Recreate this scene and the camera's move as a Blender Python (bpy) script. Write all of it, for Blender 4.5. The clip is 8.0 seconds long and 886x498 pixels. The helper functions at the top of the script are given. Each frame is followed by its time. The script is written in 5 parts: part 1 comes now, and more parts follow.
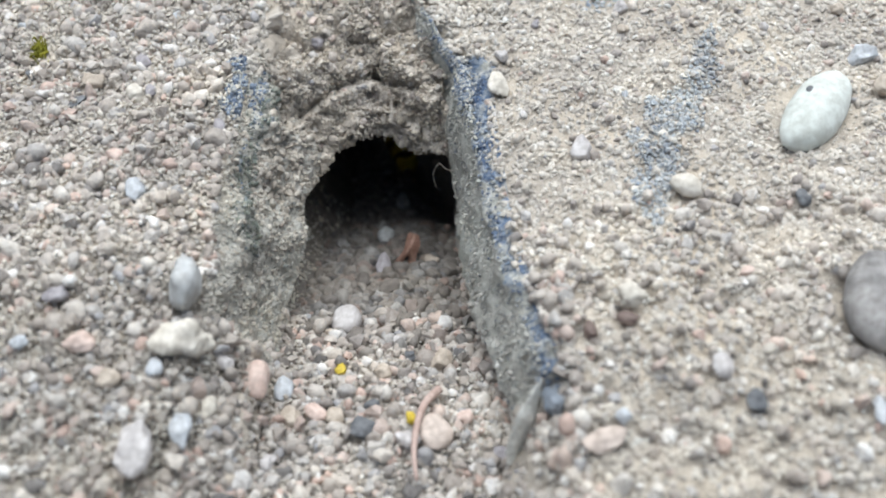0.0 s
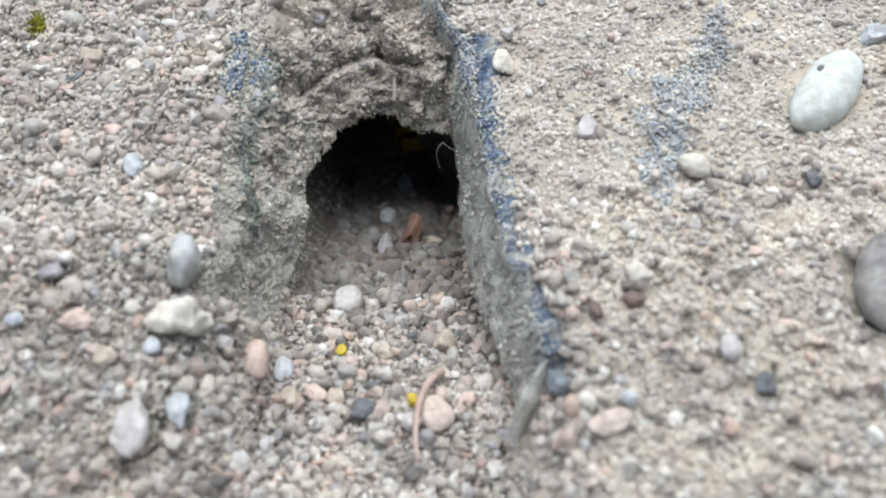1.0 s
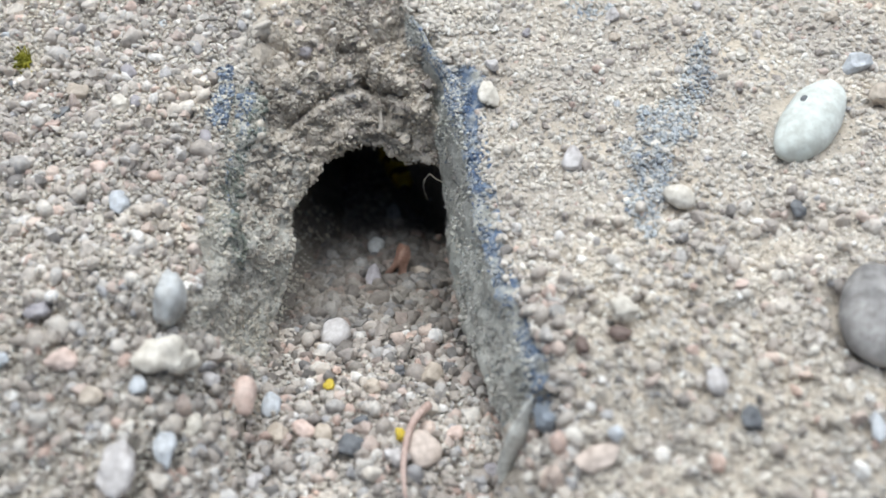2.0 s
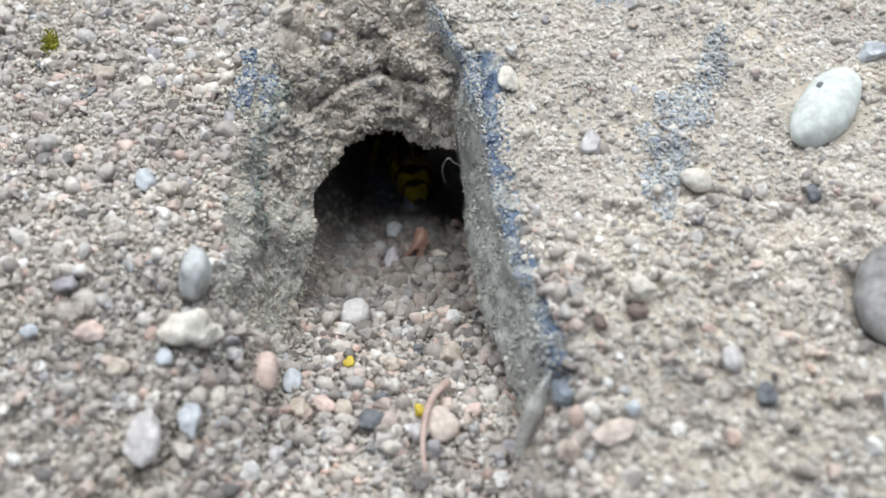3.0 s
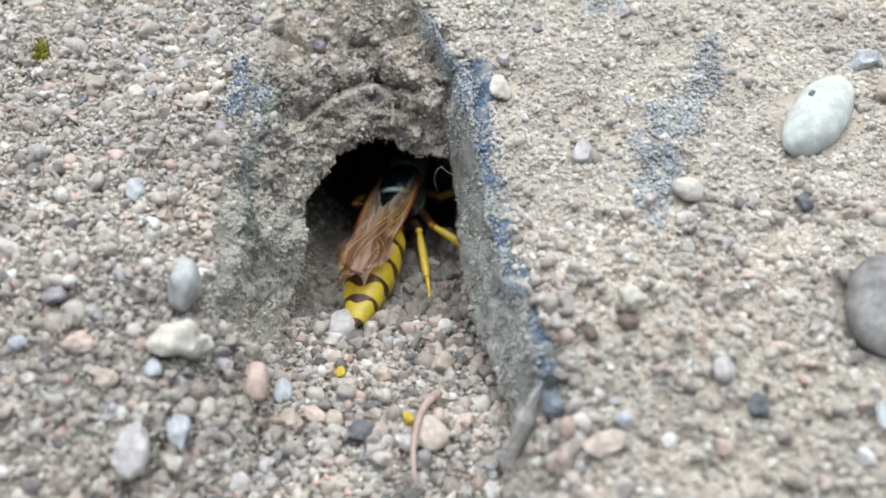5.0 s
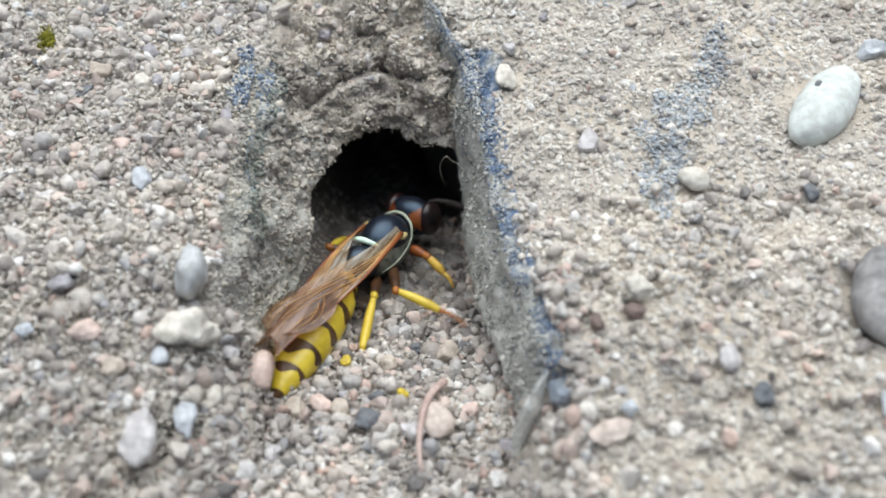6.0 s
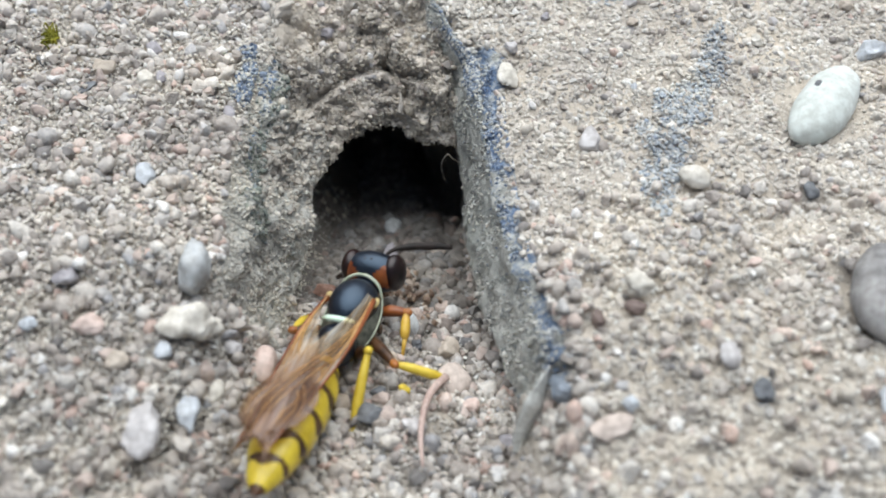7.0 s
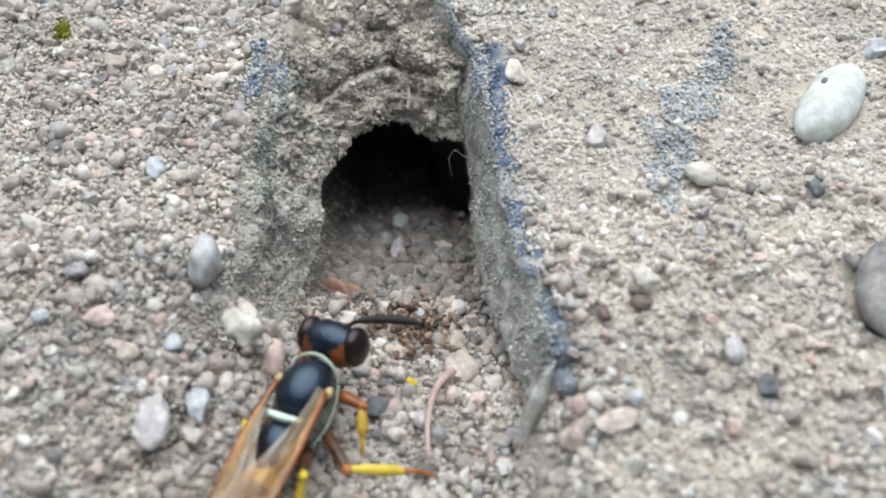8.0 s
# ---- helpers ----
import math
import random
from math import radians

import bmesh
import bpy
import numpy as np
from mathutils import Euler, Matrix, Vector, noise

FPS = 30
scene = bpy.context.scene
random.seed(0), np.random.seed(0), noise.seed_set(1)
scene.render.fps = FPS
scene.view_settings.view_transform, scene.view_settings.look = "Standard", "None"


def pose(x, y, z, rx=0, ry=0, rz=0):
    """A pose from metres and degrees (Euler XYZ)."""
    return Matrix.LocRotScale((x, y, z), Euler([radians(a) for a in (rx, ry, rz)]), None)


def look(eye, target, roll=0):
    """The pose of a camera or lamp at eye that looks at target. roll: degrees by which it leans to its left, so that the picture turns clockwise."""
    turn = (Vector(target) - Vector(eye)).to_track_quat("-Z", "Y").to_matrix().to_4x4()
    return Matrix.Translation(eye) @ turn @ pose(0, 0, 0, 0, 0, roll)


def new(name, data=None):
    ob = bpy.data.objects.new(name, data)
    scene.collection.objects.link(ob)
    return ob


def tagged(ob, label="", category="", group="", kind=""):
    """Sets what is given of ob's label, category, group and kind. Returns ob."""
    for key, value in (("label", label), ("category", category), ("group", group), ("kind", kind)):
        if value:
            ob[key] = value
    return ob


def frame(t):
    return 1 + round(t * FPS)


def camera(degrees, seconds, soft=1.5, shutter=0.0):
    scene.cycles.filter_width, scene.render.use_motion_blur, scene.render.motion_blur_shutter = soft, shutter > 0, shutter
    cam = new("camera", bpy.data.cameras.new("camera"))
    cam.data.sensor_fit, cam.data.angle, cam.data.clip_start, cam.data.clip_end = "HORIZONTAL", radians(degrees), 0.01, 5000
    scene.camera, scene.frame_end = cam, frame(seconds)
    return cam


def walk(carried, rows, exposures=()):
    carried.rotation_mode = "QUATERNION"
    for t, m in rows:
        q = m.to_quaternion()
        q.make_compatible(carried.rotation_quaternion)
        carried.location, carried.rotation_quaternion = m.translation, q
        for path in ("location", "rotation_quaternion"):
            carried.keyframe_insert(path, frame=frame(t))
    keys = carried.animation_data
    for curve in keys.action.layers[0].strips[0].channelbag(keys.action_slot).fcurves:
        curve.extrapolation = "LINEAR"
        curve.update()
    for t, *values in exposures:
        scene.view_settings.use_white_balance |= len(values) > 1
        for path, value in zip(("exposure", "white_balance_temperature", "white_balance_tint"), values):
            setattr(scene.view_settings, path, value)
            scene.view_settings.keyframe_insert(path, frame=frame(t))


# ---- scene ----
cam = camera(46, 8.0, soft=1.8, shutter=0.5)
cam.data.dof.use_dof = True
cam.data.dof.focus_distance, cam.data.dof.aperture_fstop = 0.0622, 40.0
PATH = [
    (0, (-0.00073, -0.03490, 0.04435), (-0.00071, -0.00003, -0.00287), -2.11),
    (0.5, (-0.00217, -0.03633, 0.04332), (-0.00153, -0.00101, -0.00356), -0.51),
    (0.6, (-0.00149, -0.03637, 0.04346), (-0.00175, -0.00168, -0.00389), -1.78),
    (1, (-0.00086, -0.03474, 0.04327), (-0.00092, -0.00037, -0.00431), -1.83),
    (1.5, (-0.00016, -0.03339, 0.04392), (0.00026, 0.00139, -0.00337), -1.94),
    (3, (-0.00112, -0.03537, 0.04403), (-0.00124, -0.00033, -0.00306), -1.90),
    (3.5, (0.00000, -0.03320, 0.04485), (0.00000, 0.00172, -0.00233), -2.16),
    (4, (-0.00053, -0.03412, 0.04428), (-0.00035, 0.00095, -0.00280), -1.97),
    (4.5, (-0.00064, -0.03457, 0.04432), (-0.00054, 0.00052, -0.00274), -1.86),
    (4.7, (-0.00060, -0.03487, 0.04413), (-0.00067, 0.00040, -0.00279), -2.02),
    (6, (-0.00094, -0.03516, 0.04399), (-0.00108, -0.00030, -0.00324), -1.85),
    (6.5, (-0.00107, -0.03538, 0.04404), (-0.00108, -0.00038, -0.00309), -1.53),
    (7, (-0.00121, -0.03564, 0.04399), (-0.00118, -0.00061, -0.00311), -1.39),
    (7.5, (-0.00122, -0.03570, 0.04395), (-0.00139, -0.00074, -0.00320), -1.68),
    (8, (-0.00129, -0.03595, 0.04437), (-0.00160, -0.00113, -0.00288), -1.54),
]
walk(cam, [(t, look(eye, target, roll)) for t, eye, target, roll in PATH], [(0.0, 0.12, 6040, 6), (8.0, 0.12, 6040, 6)])

# ---------------------------------------------------------------- an even, overcast sky
world = bpy.data.worlds.new("sky")
scene.world = world
world.use_nodes = True
wn = world.node_tree.nodes
wn.clear()
sky = wn.new("ShaderNodeTexSky")
sky.sky_type, sky.sun_disc = "NISHITA", False
sky.sun_elevation, sky.sun_rotation = radians(66), radians(0)
sky.air_density, sky.dust_density, sky.ozone_density = 1.0, 4.0, 0.6
bg = wn.new("ShaderNodeBackground")
bg.inputs["Strength"].default_value = 0.05
wout = wn.new("ShaderNodeOutputWorld")
world.node_tree.links.new(sky.outputs[0], bg.inputs[0])
world.node_tree.links.new(bg.outputs[0], wout.inputs[0])

sun_data = bpy.data.lights.new("sun", "SUN")
sun_data.energy, sun_data.angle, sun_data.color = 4.5, radians(86), (1.0, 0.985, 0.96)
sun = new("sun", sun_data)
sun.matrix_world = look((0.1, 1.4, 3.2), (0, 0, 0))



# ---------------------------------------------------------------- materials
def shader(name, rough=0.7, metal=0.0, spec=0.4):
    m = bpy.data.materials.new(name)
    m.use_nodes = True
    b = m.node_tree.nodes["Principled BSDF"]
    b.inputs["Roughness"].default_value, b.inputs["Metallic"].default_value = rough, metal
    b.inputs["Specular IOR Level"].default_value = spec
    return m, m.node_tree.nodes, m.node_tree.links, b


def ramp(nodes, stops, mode="LINEAR"):
    r = nodes.new("ShaderNodeValToRGB")
    r.color_ramp.interpolation = mode
    while len(r.color_ramp.elements) < len(stops):
        r.color_ramp.elements.new(0.5)
    for e, (at, c) in zip(r.color_ramp.elements, stops):
        e.position, e.color = at, (*c, 1)
    return r


def noise_node(nodes, links, scale, detail=4.0, rough=0.55, coords=None):
    n = nodes.new("ShaderNodeTexNoise")
    n.inputs["Scale"].default_value, n.inputs["Detail"].default_value, n.inputs["Roughness"].default_value = scale, detail, rough
    if coords:
        links.new(coords, n.inputs["Vector"])
    return n.outputs["Fac"]


def place_of(nodes):
    return nodes.new("ShaderNodeTexCoord").outputs["Object"]


def mix(nodes, links, kind, fac, a, b):
    n = nodes.new("ShaderNodeMix")
    n.data_type, n.blend_type = "RGBA", kind
    for sock, v in ((n.inputs[0], fac), (n.inputs[6], a), (n.inputs[7], b)):
        if hasattr(v, "links"):
            links.new(v, sock)
        elif isinstance(v, tuple):
            sock.default_value = (*v, 1)
        else:
            sock.default_value = v
    return n.outputs[2]


def math_node(nodes, links, op, a, b=0.0, c=0.0):
    n = nodes.new("ShaderNodeMath")
    n.operation = op
    for sock, v in zip(n.inputs, (a, b, c)):
        if hasattr(v, "links"):
            links.new(v, sock)
        else:
            sock.default_value = v
    return n.outputs[0]


def relief(nodes, links, b, heights, strength=0.6, dist=0.0002):
    n = nodes.new("ShaderNodeBump")
    n.inputs["Strength"].default_value, n.inputs["Distance"].default_value = strength, dist
    links.new(heights, n.inputs["Height"])
    links.new(n.outputs[0], b.inputs["Normal"])


def grain_material(name, stops, rough=0.72, mottled=0.35, island=True):
    """Mineral grains: each one takes its own colour, with mottling and fine pits."""
    m, n, l, b = shader(name, rough, spec=0.35)
    if island:
        pick = n.new("ShaderNodeNewGeometry").outputs["Random Per Island"]
    else:
        pick = n.new("ShaderNodeObjectInfo").outputs["Random"]
    co = place_of(n)
    base = ramp(n, stops, "CONSTANT")
    l.new(pick, base.inputs[0])
    spots = noise_node(n, l, 2600, 4, 0.6, co)
    tone = ramp(n, [(0.3, (0.62, 0.6, 0.58)), (0.55, (1, 1, 1)), (0.8, (1.25, 1.22, 1.16))])
    l.new(spots, tone.inputs[0])
    col = mix(n, l, "MULTIPLY", mottled * 2 if mottled < 0.5 else 1.0, base.outputs[0], tone.outputs[0])
    stain = ramp(n, [(0.34, (0.74, 0.73, 0.73)), (0.5, (0.95, 0.95, 0.95)), (0.66, (1.08, 1.06, 1.02))])
    l.new(noise_node(n, l, 170, 4, 0.6, co), stain.inputs[0])
    col = mix(n, l, "MULTIPLY", 1.0, col, stain.outputs[0])
    l.new(col, b.inputs["Base Color"])
    relief(n, l, b, noise_node(n, l, 5200, 4, 0.7, co), 0.9, 0.00012)
    # quartz lets light a little way in
    b.inputs["Subsurface Weight"].default_value, b.inputs["Subsurface Scale"].default_value = 0.12, 0.0003
    b.inputs["Subsurface Radius"].default_value = (1.0, 0.85, 0.7)
    return m


def toned(stops, tone, spread):
    """The same minerals darker by tone and with their colours drawn together by spread."""
    mid = [sum(c[k] for _, c in stops) / len(stops) for k in range(3)]
    return [(at, tuple(tone * (mid[k] + spread * (c[k] - mid[k])) for k in range(3))) for at, c in stops]


SAND_STOPS = [(0.0, (0.528, 0.48, 0.432)), (0.15, (0.429, 0.385, 0.345)), (0.29, (0.608, 0.564, 0.512)), (0.42, (0.361, 0.321, 0.289)),
              (0.52, (0.585, 0.475, 0.42)), (0.62, (0.496, 0.48, 0.464)), (0.71, (0.691, 0.659, 0.611)), (0.79, (0.265, 0.241, 0.225)),
              (0.84, (0.60, 0.44, 0.375)), (0.89, (0.815, 0.799, 0.775)), (0.94, (0.402, 0.406, 0.426)), (0.975, (0.129, 0.125, 0.125))]
FINE_STOPS = [(0.0, (0.629, 0.582, 0.518)), (0.2, (0.554, 0.507, 0.447)), (0.4, (0.693, 0.651, 0.586)), (0.58, (0.585, 0.534, 0.47)),
              (0.74, (0.748, 0.709, 0.649)), (0.87, (0.449, 0.407, 0.364)), (0.93, (0.86, 0.85, 0.811)), (0.98, (0.273, 0.251, 0.234))]
BLUE_STOPS = [(0.0, (0.21, 0.255, 0.33)), (0.2, (0.145, 0.185, 0.265)), (0.4, (0.33, 0.365, 0.405)), (0.55, (0.11, 0.14, 0.205)),
              (0.66, (0.42, 0.44, 0.45)), (0.82, (0.53, 0.51, 0.46))]
FADED_STOPS = [(0.0, (0.50, 0.53, 0.55)), (0.24, (0.43, 0.465, 0.50)), (0.44, (0.56, 0.575, 0.58)), (0.62, (0.36, 0.405, 0.465)),
               (0.72, (0.62, 0.60, 0.56)), (0.86, (0.58, 0.54, 0.48)), (0.96, (0.22, 0.275, 0.37))]
SOIL_STOPS = [(0.0, (0.47, 0.425, 0.365)), (0.3, (0.53, 0.485, 0.42)), (0.6, (0.42, 0.375, 0.32)), (0.85, (0.58, 0.54, 0.48)), (0.95, (0.30, 0.265, 0.23))]
WALL_STOPS = [(0.0, (0.46, 0.43, 0.375)), (0.3, (0.52, 0.485, 0.42)), (0.55, (0.40, 0.39, 0.35)), (0.75, (0.58, 0.55, 0.49)), (0.92, (0.28, 0.29, 0.27))]
# dug sand, and near sand toned darker in place of the shade there
M_SPOIL_SHADE = grain_material("dug_sand", toned(SAND_STOPS, 1.03, 0.8))
M_SPOILFINE_SHADE = grain_material("dug_fine_sand", toned(FINE_STOPS, 0.92, 0.85))
M_GRAIN = grain_material("sand_grains", toned(SAND_STOPS, 1.1, 0.68))
M_FINE = grain_material("fine_sand", toned(FINE_STOPS, 1.09, 0.65))
M_BLUE = grain_material("paint_stained_sand", toned(BLUE_STOPS, 1.2, 1.0))
M_SOILBITS = grain_material("soil_crumbs", toned(SOIL_STOPS, 1.2, 1.0))
M_FADED = grain_material("faded_paint_sand", toned(FADED_STOPS, 1.12, 0.7))
M_WALLBITS = grain_material("mortar_crumbs", toned(WALL_STOPS, 1.2, 0.85))
M_LICHEN = grain_material("lichen_crumbs", [(0.0, (0.30, 0.32, 0.27)), (0.25, (0.20, 0.225, 0.20)), (0.5, (0.38, 0.385, 0.33)), (0.75, (0.25, 0.28, 0.29)), (0.9, (0.47, 0.45, 0.40))])
M_FLANKBITS = grain_material("mineral_crust", [(0.0, (0.54, 0.535, 0.49)), (0.25, (0.65, 0.635, 0.58)), (0.5, (0.47, 0.48, 0.445)), (0.72, (0.74, 0.72, 0.67)), (0.93, (0.31, 0.335, 0.35))])
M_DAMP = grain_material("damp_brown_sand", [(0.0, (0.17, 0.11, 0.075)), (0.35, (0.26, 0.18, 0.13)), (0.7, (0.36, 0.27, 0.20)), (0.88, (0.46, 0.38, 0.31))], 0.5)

# sand colours about halved: shade at the burrow mouth is put into them
M_MOUTH_SHADE = grain_material("moist_sand", toned(SAND_STOPS, 0.49, 0.7), 0.6)

# dark colours that stand in for the shade deep in the burrow
M_DEEP_SHADE = grain_material("shaded_deep_sand", [(0.0, (0.26, 0.235, 0.22)), (0.4, (0.34, 0.31, 0.29)), (0.8, (0.44, 0.405, 0.38))], 0.6)


def sheet_material(lo=(0.38, 0.34, 0.285), mid=(0.51, 0.46, 0.395), hi=(0.62, 0.57, 0.50)):
    m, n, l, b = shader("packed_sand", 0.85, spec=0.25)
    co = place_of(n)
    r = ramp(n, [(0.25, lo), (0.5, mid), (0.75, hi)])
    l.new(noise_node(n, l, 1500, 6, 0.7, co), r.inputs[0])
    t = ramp(n, [(0.35, (0.8, 0.8, 0.82)), (0.65, (1.1, 1.06, 1.0))])
    l.new(noise_node(n, l, 120, 3, 0.5, co), t.inputs[0])
    l.new(mix(n, l, "MULTIPLY", 1.0, r.outputs[0], t.outputs[0]), b.inputs["Base Color"])
    relief(n, l, b, noise_node(n, l, 2400, 5, 0.65, co), 0.9, 0.0003)
    return m


def stone_material(name, base_lo, base_hi, green, paint_from, paint_to, paint_gain):
    """Concrete flank: grey with lichen green, blue paint worn along the upper edge."""
    m, n, l, b = shader(name, 0.82, spec=0.3)
    co = place_of(n)
    r = ramp(n, [(0.36, base_lo), (0.62, base_hi)])
    l.new(noise_node(n, l, 800, 7, 0.75, co), r.inputs[0])
    g = ramp(n, [(0.5, (0, 0, 0)), (0.7, (1, 1, 1))])
    l.new(noise_node(n, l, 210, 4, 0.6, co), g.inputs[0])
    col = mix(n, l, "MIX", math_node(n, l, "MULTIPLY", g.outputs[0], 0.75), r.outputs[0], green)
    sep = n.new("ShaderNodeSeparateXYZ")
    l.new(co, sep.inputs[0])
    rise = n.new("ShaderNodeMapRange")
    rise.inputs[1].default_value, rise.inputs[2].default_value = paint_from, paint_to
    l.new(sep.outputs[2], rise.inputs[0])
    patch = noise_node(n, l, 560, 5, 0.7, co)
    chips = noise_node(n, l, 1300, 5, 0.72, co)
    f = math_node(n, l, "MULTIPLY_ADD", patch, 1.3, math_node(n, l, "MULTIPLY", chips, 0.5))
    # the paint ends where the stone runs in under the soil
    bare = n.new("ShaderNodeMapRange")
    bare.inputs[1].default_value, bare.inputs[2].default_value = 0.0185, 0.0125
    l.new(sep.outputs[1], bare.inputs[0])
    f = math_node(n, l, "ADD", f, math_node(n, l, "MULTIPLY", math_node(n, l, "MULTIPLY", rise.outputs[0], bare.outputs[0]), paint_gain))
    cut = n.new("ShaderNodeMapRange")
    cut.inputs[1].default_value, cut.inputs[2].default_value = 1.32, 1.5
    l.new(f, cut.inputs[0])
    shade = ramp(n, [(0.36, (0.08, 0.125, 0.235)), (0.5, (0.185, 0.26, 0.40)), (0.64, (0.50, 0.54, 0.58))])
    l.new(chips, shade.inputs[0])
    col = mix(n, l, "MIX", cut.outputs[0], col, shade.outputs[0])
    l.new(col, b.inputs["Base Color"])
    relief(n, l, b, noise_node(n, l, 1500, 7, 0.75, co), 1.0, 0.0006)
    return m


M_SHEET = sheet_material()
# packed soil in dark colours: the shade inside the burrow is painted in
M_BURROW_SHADE = sheet_material((0.14, 0.126, 0.112), (0.21, 0.19, 0.17), (0.29, 0.265, 0.24))
M_BURROW_SHADE.name = "shaded_burrow_soil"
M_WALL_R = stone_material("worn_concrete_edge", (0.46, 0.46, 0.42), (0.76, 0.75, 0.70), (0.54, 0.56, 0.52), -0.0022, -0.0008, 0.6)
M_WALL_L = stone_material("crusted_concrete", (0.48, 0.46, 0.415), (0.78, 0.745, 0.68), (0.50, 0.52, 0.475), -0.0040, 0.0, 0.1)
M_SOIL = sheet_material((0.48, 0.44, 0.385), (0.62, 0.57, 0.505), (0.74, 0.69, 0.62))
M_SOIL.name = "clotted_soil"


def mineral(name, lo, hi, rough=0.6, scale=700.0, spec=0.4, veins=0.0):
    m, n, l, b = shader(name, rough, spec=spec)
    co = place_of(n)
    r = ramp(n, [(0.3, lo), (0.7, hi)])
    l.new(noise_node(n, l, scale, 5, 0.62, co), r.inputs[0])
    t = ramp(n, [(0.36, (0.72, 0.70, 0.68)), (0.6, (1, 1, 1))])
    l.new(noise_node(n, l, scale * 6, 4, 0.6, co), t.inputs[0])
    l.new(mix(n, l, "MULTIPLY", 0.85, r.outputs[0], t.outputs[0]), b.inputs["Base Color"])
    relief(n, l, b, noise_node(n, l, scale * 4, 4, 0.6, co), 0.5, 0.0001)
    return m


M_WHITE = mineral("chalk_white_stone", (0.55, 0.585, 0.55), (0.73, 0.765, 0.735), 0.6, 260)
M_CREAM = mineral("cream_stone", (0.56, 0.515, 0.44), (0.80, 0.765, 0.70), 0.6, 500)
M_GREY = mineral("grey_stone", (0.42, 0.435, 0.44), (0.64, 0.65, 0.65), 0.55, 500)
M_DARKGREY = mineral("dark_grey_stone", (0.12, 0.115, 0.115), (0.50, 0.485, 0.475), 0.75, 480)
M_SLATE = mineral("slate_stone", (0.09, 0.095, 0.105), (0.21, 0.22, 0.235), 0.55, 600)
M_PINK = mineral("pink_feldspar", (0.58, 0.43, 0.37), (0.76, 0.64, 0.58), 0.5, 500)
M_TAN = mineral("tan_stone", (0.42, 0.355, 0.29), (0.61, 0.54, 0.46), 0.6, 500)
M_TAN2 = mineral("pinkish_tan_stone", (0.48, 0.40, 0.35), (0.66, 0.57, 0.51), 0.55, 500)
M_QUARTZ = mineral("quartz", (0.44, 0.415, 0.41), (0.64, 0.615, 0.61), 0.45, 500, 0.5)
M_BLUISH = mineral("bluish_quartz", (0.43, 0.455, 0.49), (0.61, 0.635, 0.665), 0.5, 500, 0.5)
M_PURPLE = mineral("violet_grey_stone", (0.30, 0.28, 0.30), (0.44, 0.42, 0.44), 0.55, 500)
M_BROWN = mineral("brown_stone", (0.12, 0.085, 0.075), (0.25, 0.19, 0.165), 0.6, 500)
M_BLUEGREY = mineral("blue_grey_stone", (0.17, 0.20, 0.25), (0.38, 0.41, 0.45), 0.7, 600)
M_SHARD = mineral("grey_shard", (0.54, 0.55, 0.52), (0.80, 0.80, 0.76), 0.7, 900)
M_YELLOW = mineral("yellow_pollen", (0.52, 0.38, 0.03), (0.70, 0.54, 0.06), 0.5, 900)
M_MOSS = mineral("moss_green", (0.13, 0.14, 0.01), (0.36, 0.33, 0.02), 0.7, 900)
M_HUSK = mineral("red_brown_husk", (0.38, 0.21, 0.155), (0.56, 0.37, 0.295), 0.5, 900)
M_ROOT = mineral("pinkish_rootlet", (0.42, 0.30, 0.26), (0.58, 0.45, 0.40), 0.6, 900)
M_HAIR = mineral("pale_hair", (0.55, 0.50, 0.42), (0.7, 0.66, 0.58), 0.4, 900)


def chitin(name, lo, hi, rough, spec=0.5, scale=900.0, coat=0.0):
    m, n, l, b = shader(name, rough, spec=spec)
    co = place_of(n)
    r = ramp(n, [(0.35, lo), (0.65, hi)])
    l.new(noise_node(n, l, scale, 4, 0.6, co), r.inputs[0])
    l.new(r.outputs[0], b.inputs["Base Color"])
    b.inputs["Coat Weight"].default_value, b.inputs["Coat Roughness"].default_value = coat, 0.25
    relief(n, l, b, noise_node(n, l, 9000, 3, 0.6, co), 0.35, 0.00004)
    return m


M_BLACK = chitin("black_chitin", (0.006, 0.007, 0.011), (0.014, 0.017, 0.026), 0.3, 0.75)
M_BLACK.node_tree.nodes["Principled BSDF"].inputs["Specular Tint"].default_value = (0.55, 0.75, 1.0, 1)
M_YELLOW_CHITIN = chitin("yellow_chitin", (0.50, 0.36, 0.018), (0.70, 0.54, 0.045), 0.33, coat=0.2)
M_DARKBAND = chitin("dark_brown_chitin", (0.035, 0.016, 0.008), (0.10, 0.045, 0.018), 0.35)
M_FEELER = chitin("brown_black_feeler", (0.012, 0.009, 0.008), (0.035, 0.024, 0.02), 0.6, 0.3)
M_AMBER = chitin("amber_chitin", (0.22, 0.065, 0.012), (0.40, 0.15, 0.025), 0.35)
M_RUST = chitin("rust_brown_chitin", (0.12, 0.028, 0.009), (0.25, 0.075, 0.018), 0.35)
M_EYE = chitin("dark_compound_eye", (0.006, 0.004, 0.005), (0.022, 0.009, 0.008), 0.3, 0.45)
M_LEG = chitin("leg_yellow", (0.54, 0.38, 0.025), (0.70, 0.53, 0.06), 0.4)
M_OCHRE = chitin("ochre_shin", (0.42, 0.22, 0.03), (0.66, 0.44, 0.06), 0.4)
M_PALE = chitin("pale_green_stripe", (0.50, 0.68, 0.54), (0.68, 0.84, 0.70), 0.4)
M_STRIPE = chitin("olive_stripe", (0.30, 0.34, 0.24), (0.46, 0.49, 0.38), 0.5)
M_TEGULA = chitin("ochre_wing_scale", (0.34, 0.25, 0.09), (0.50, 0.40, 0.18), 0.4)
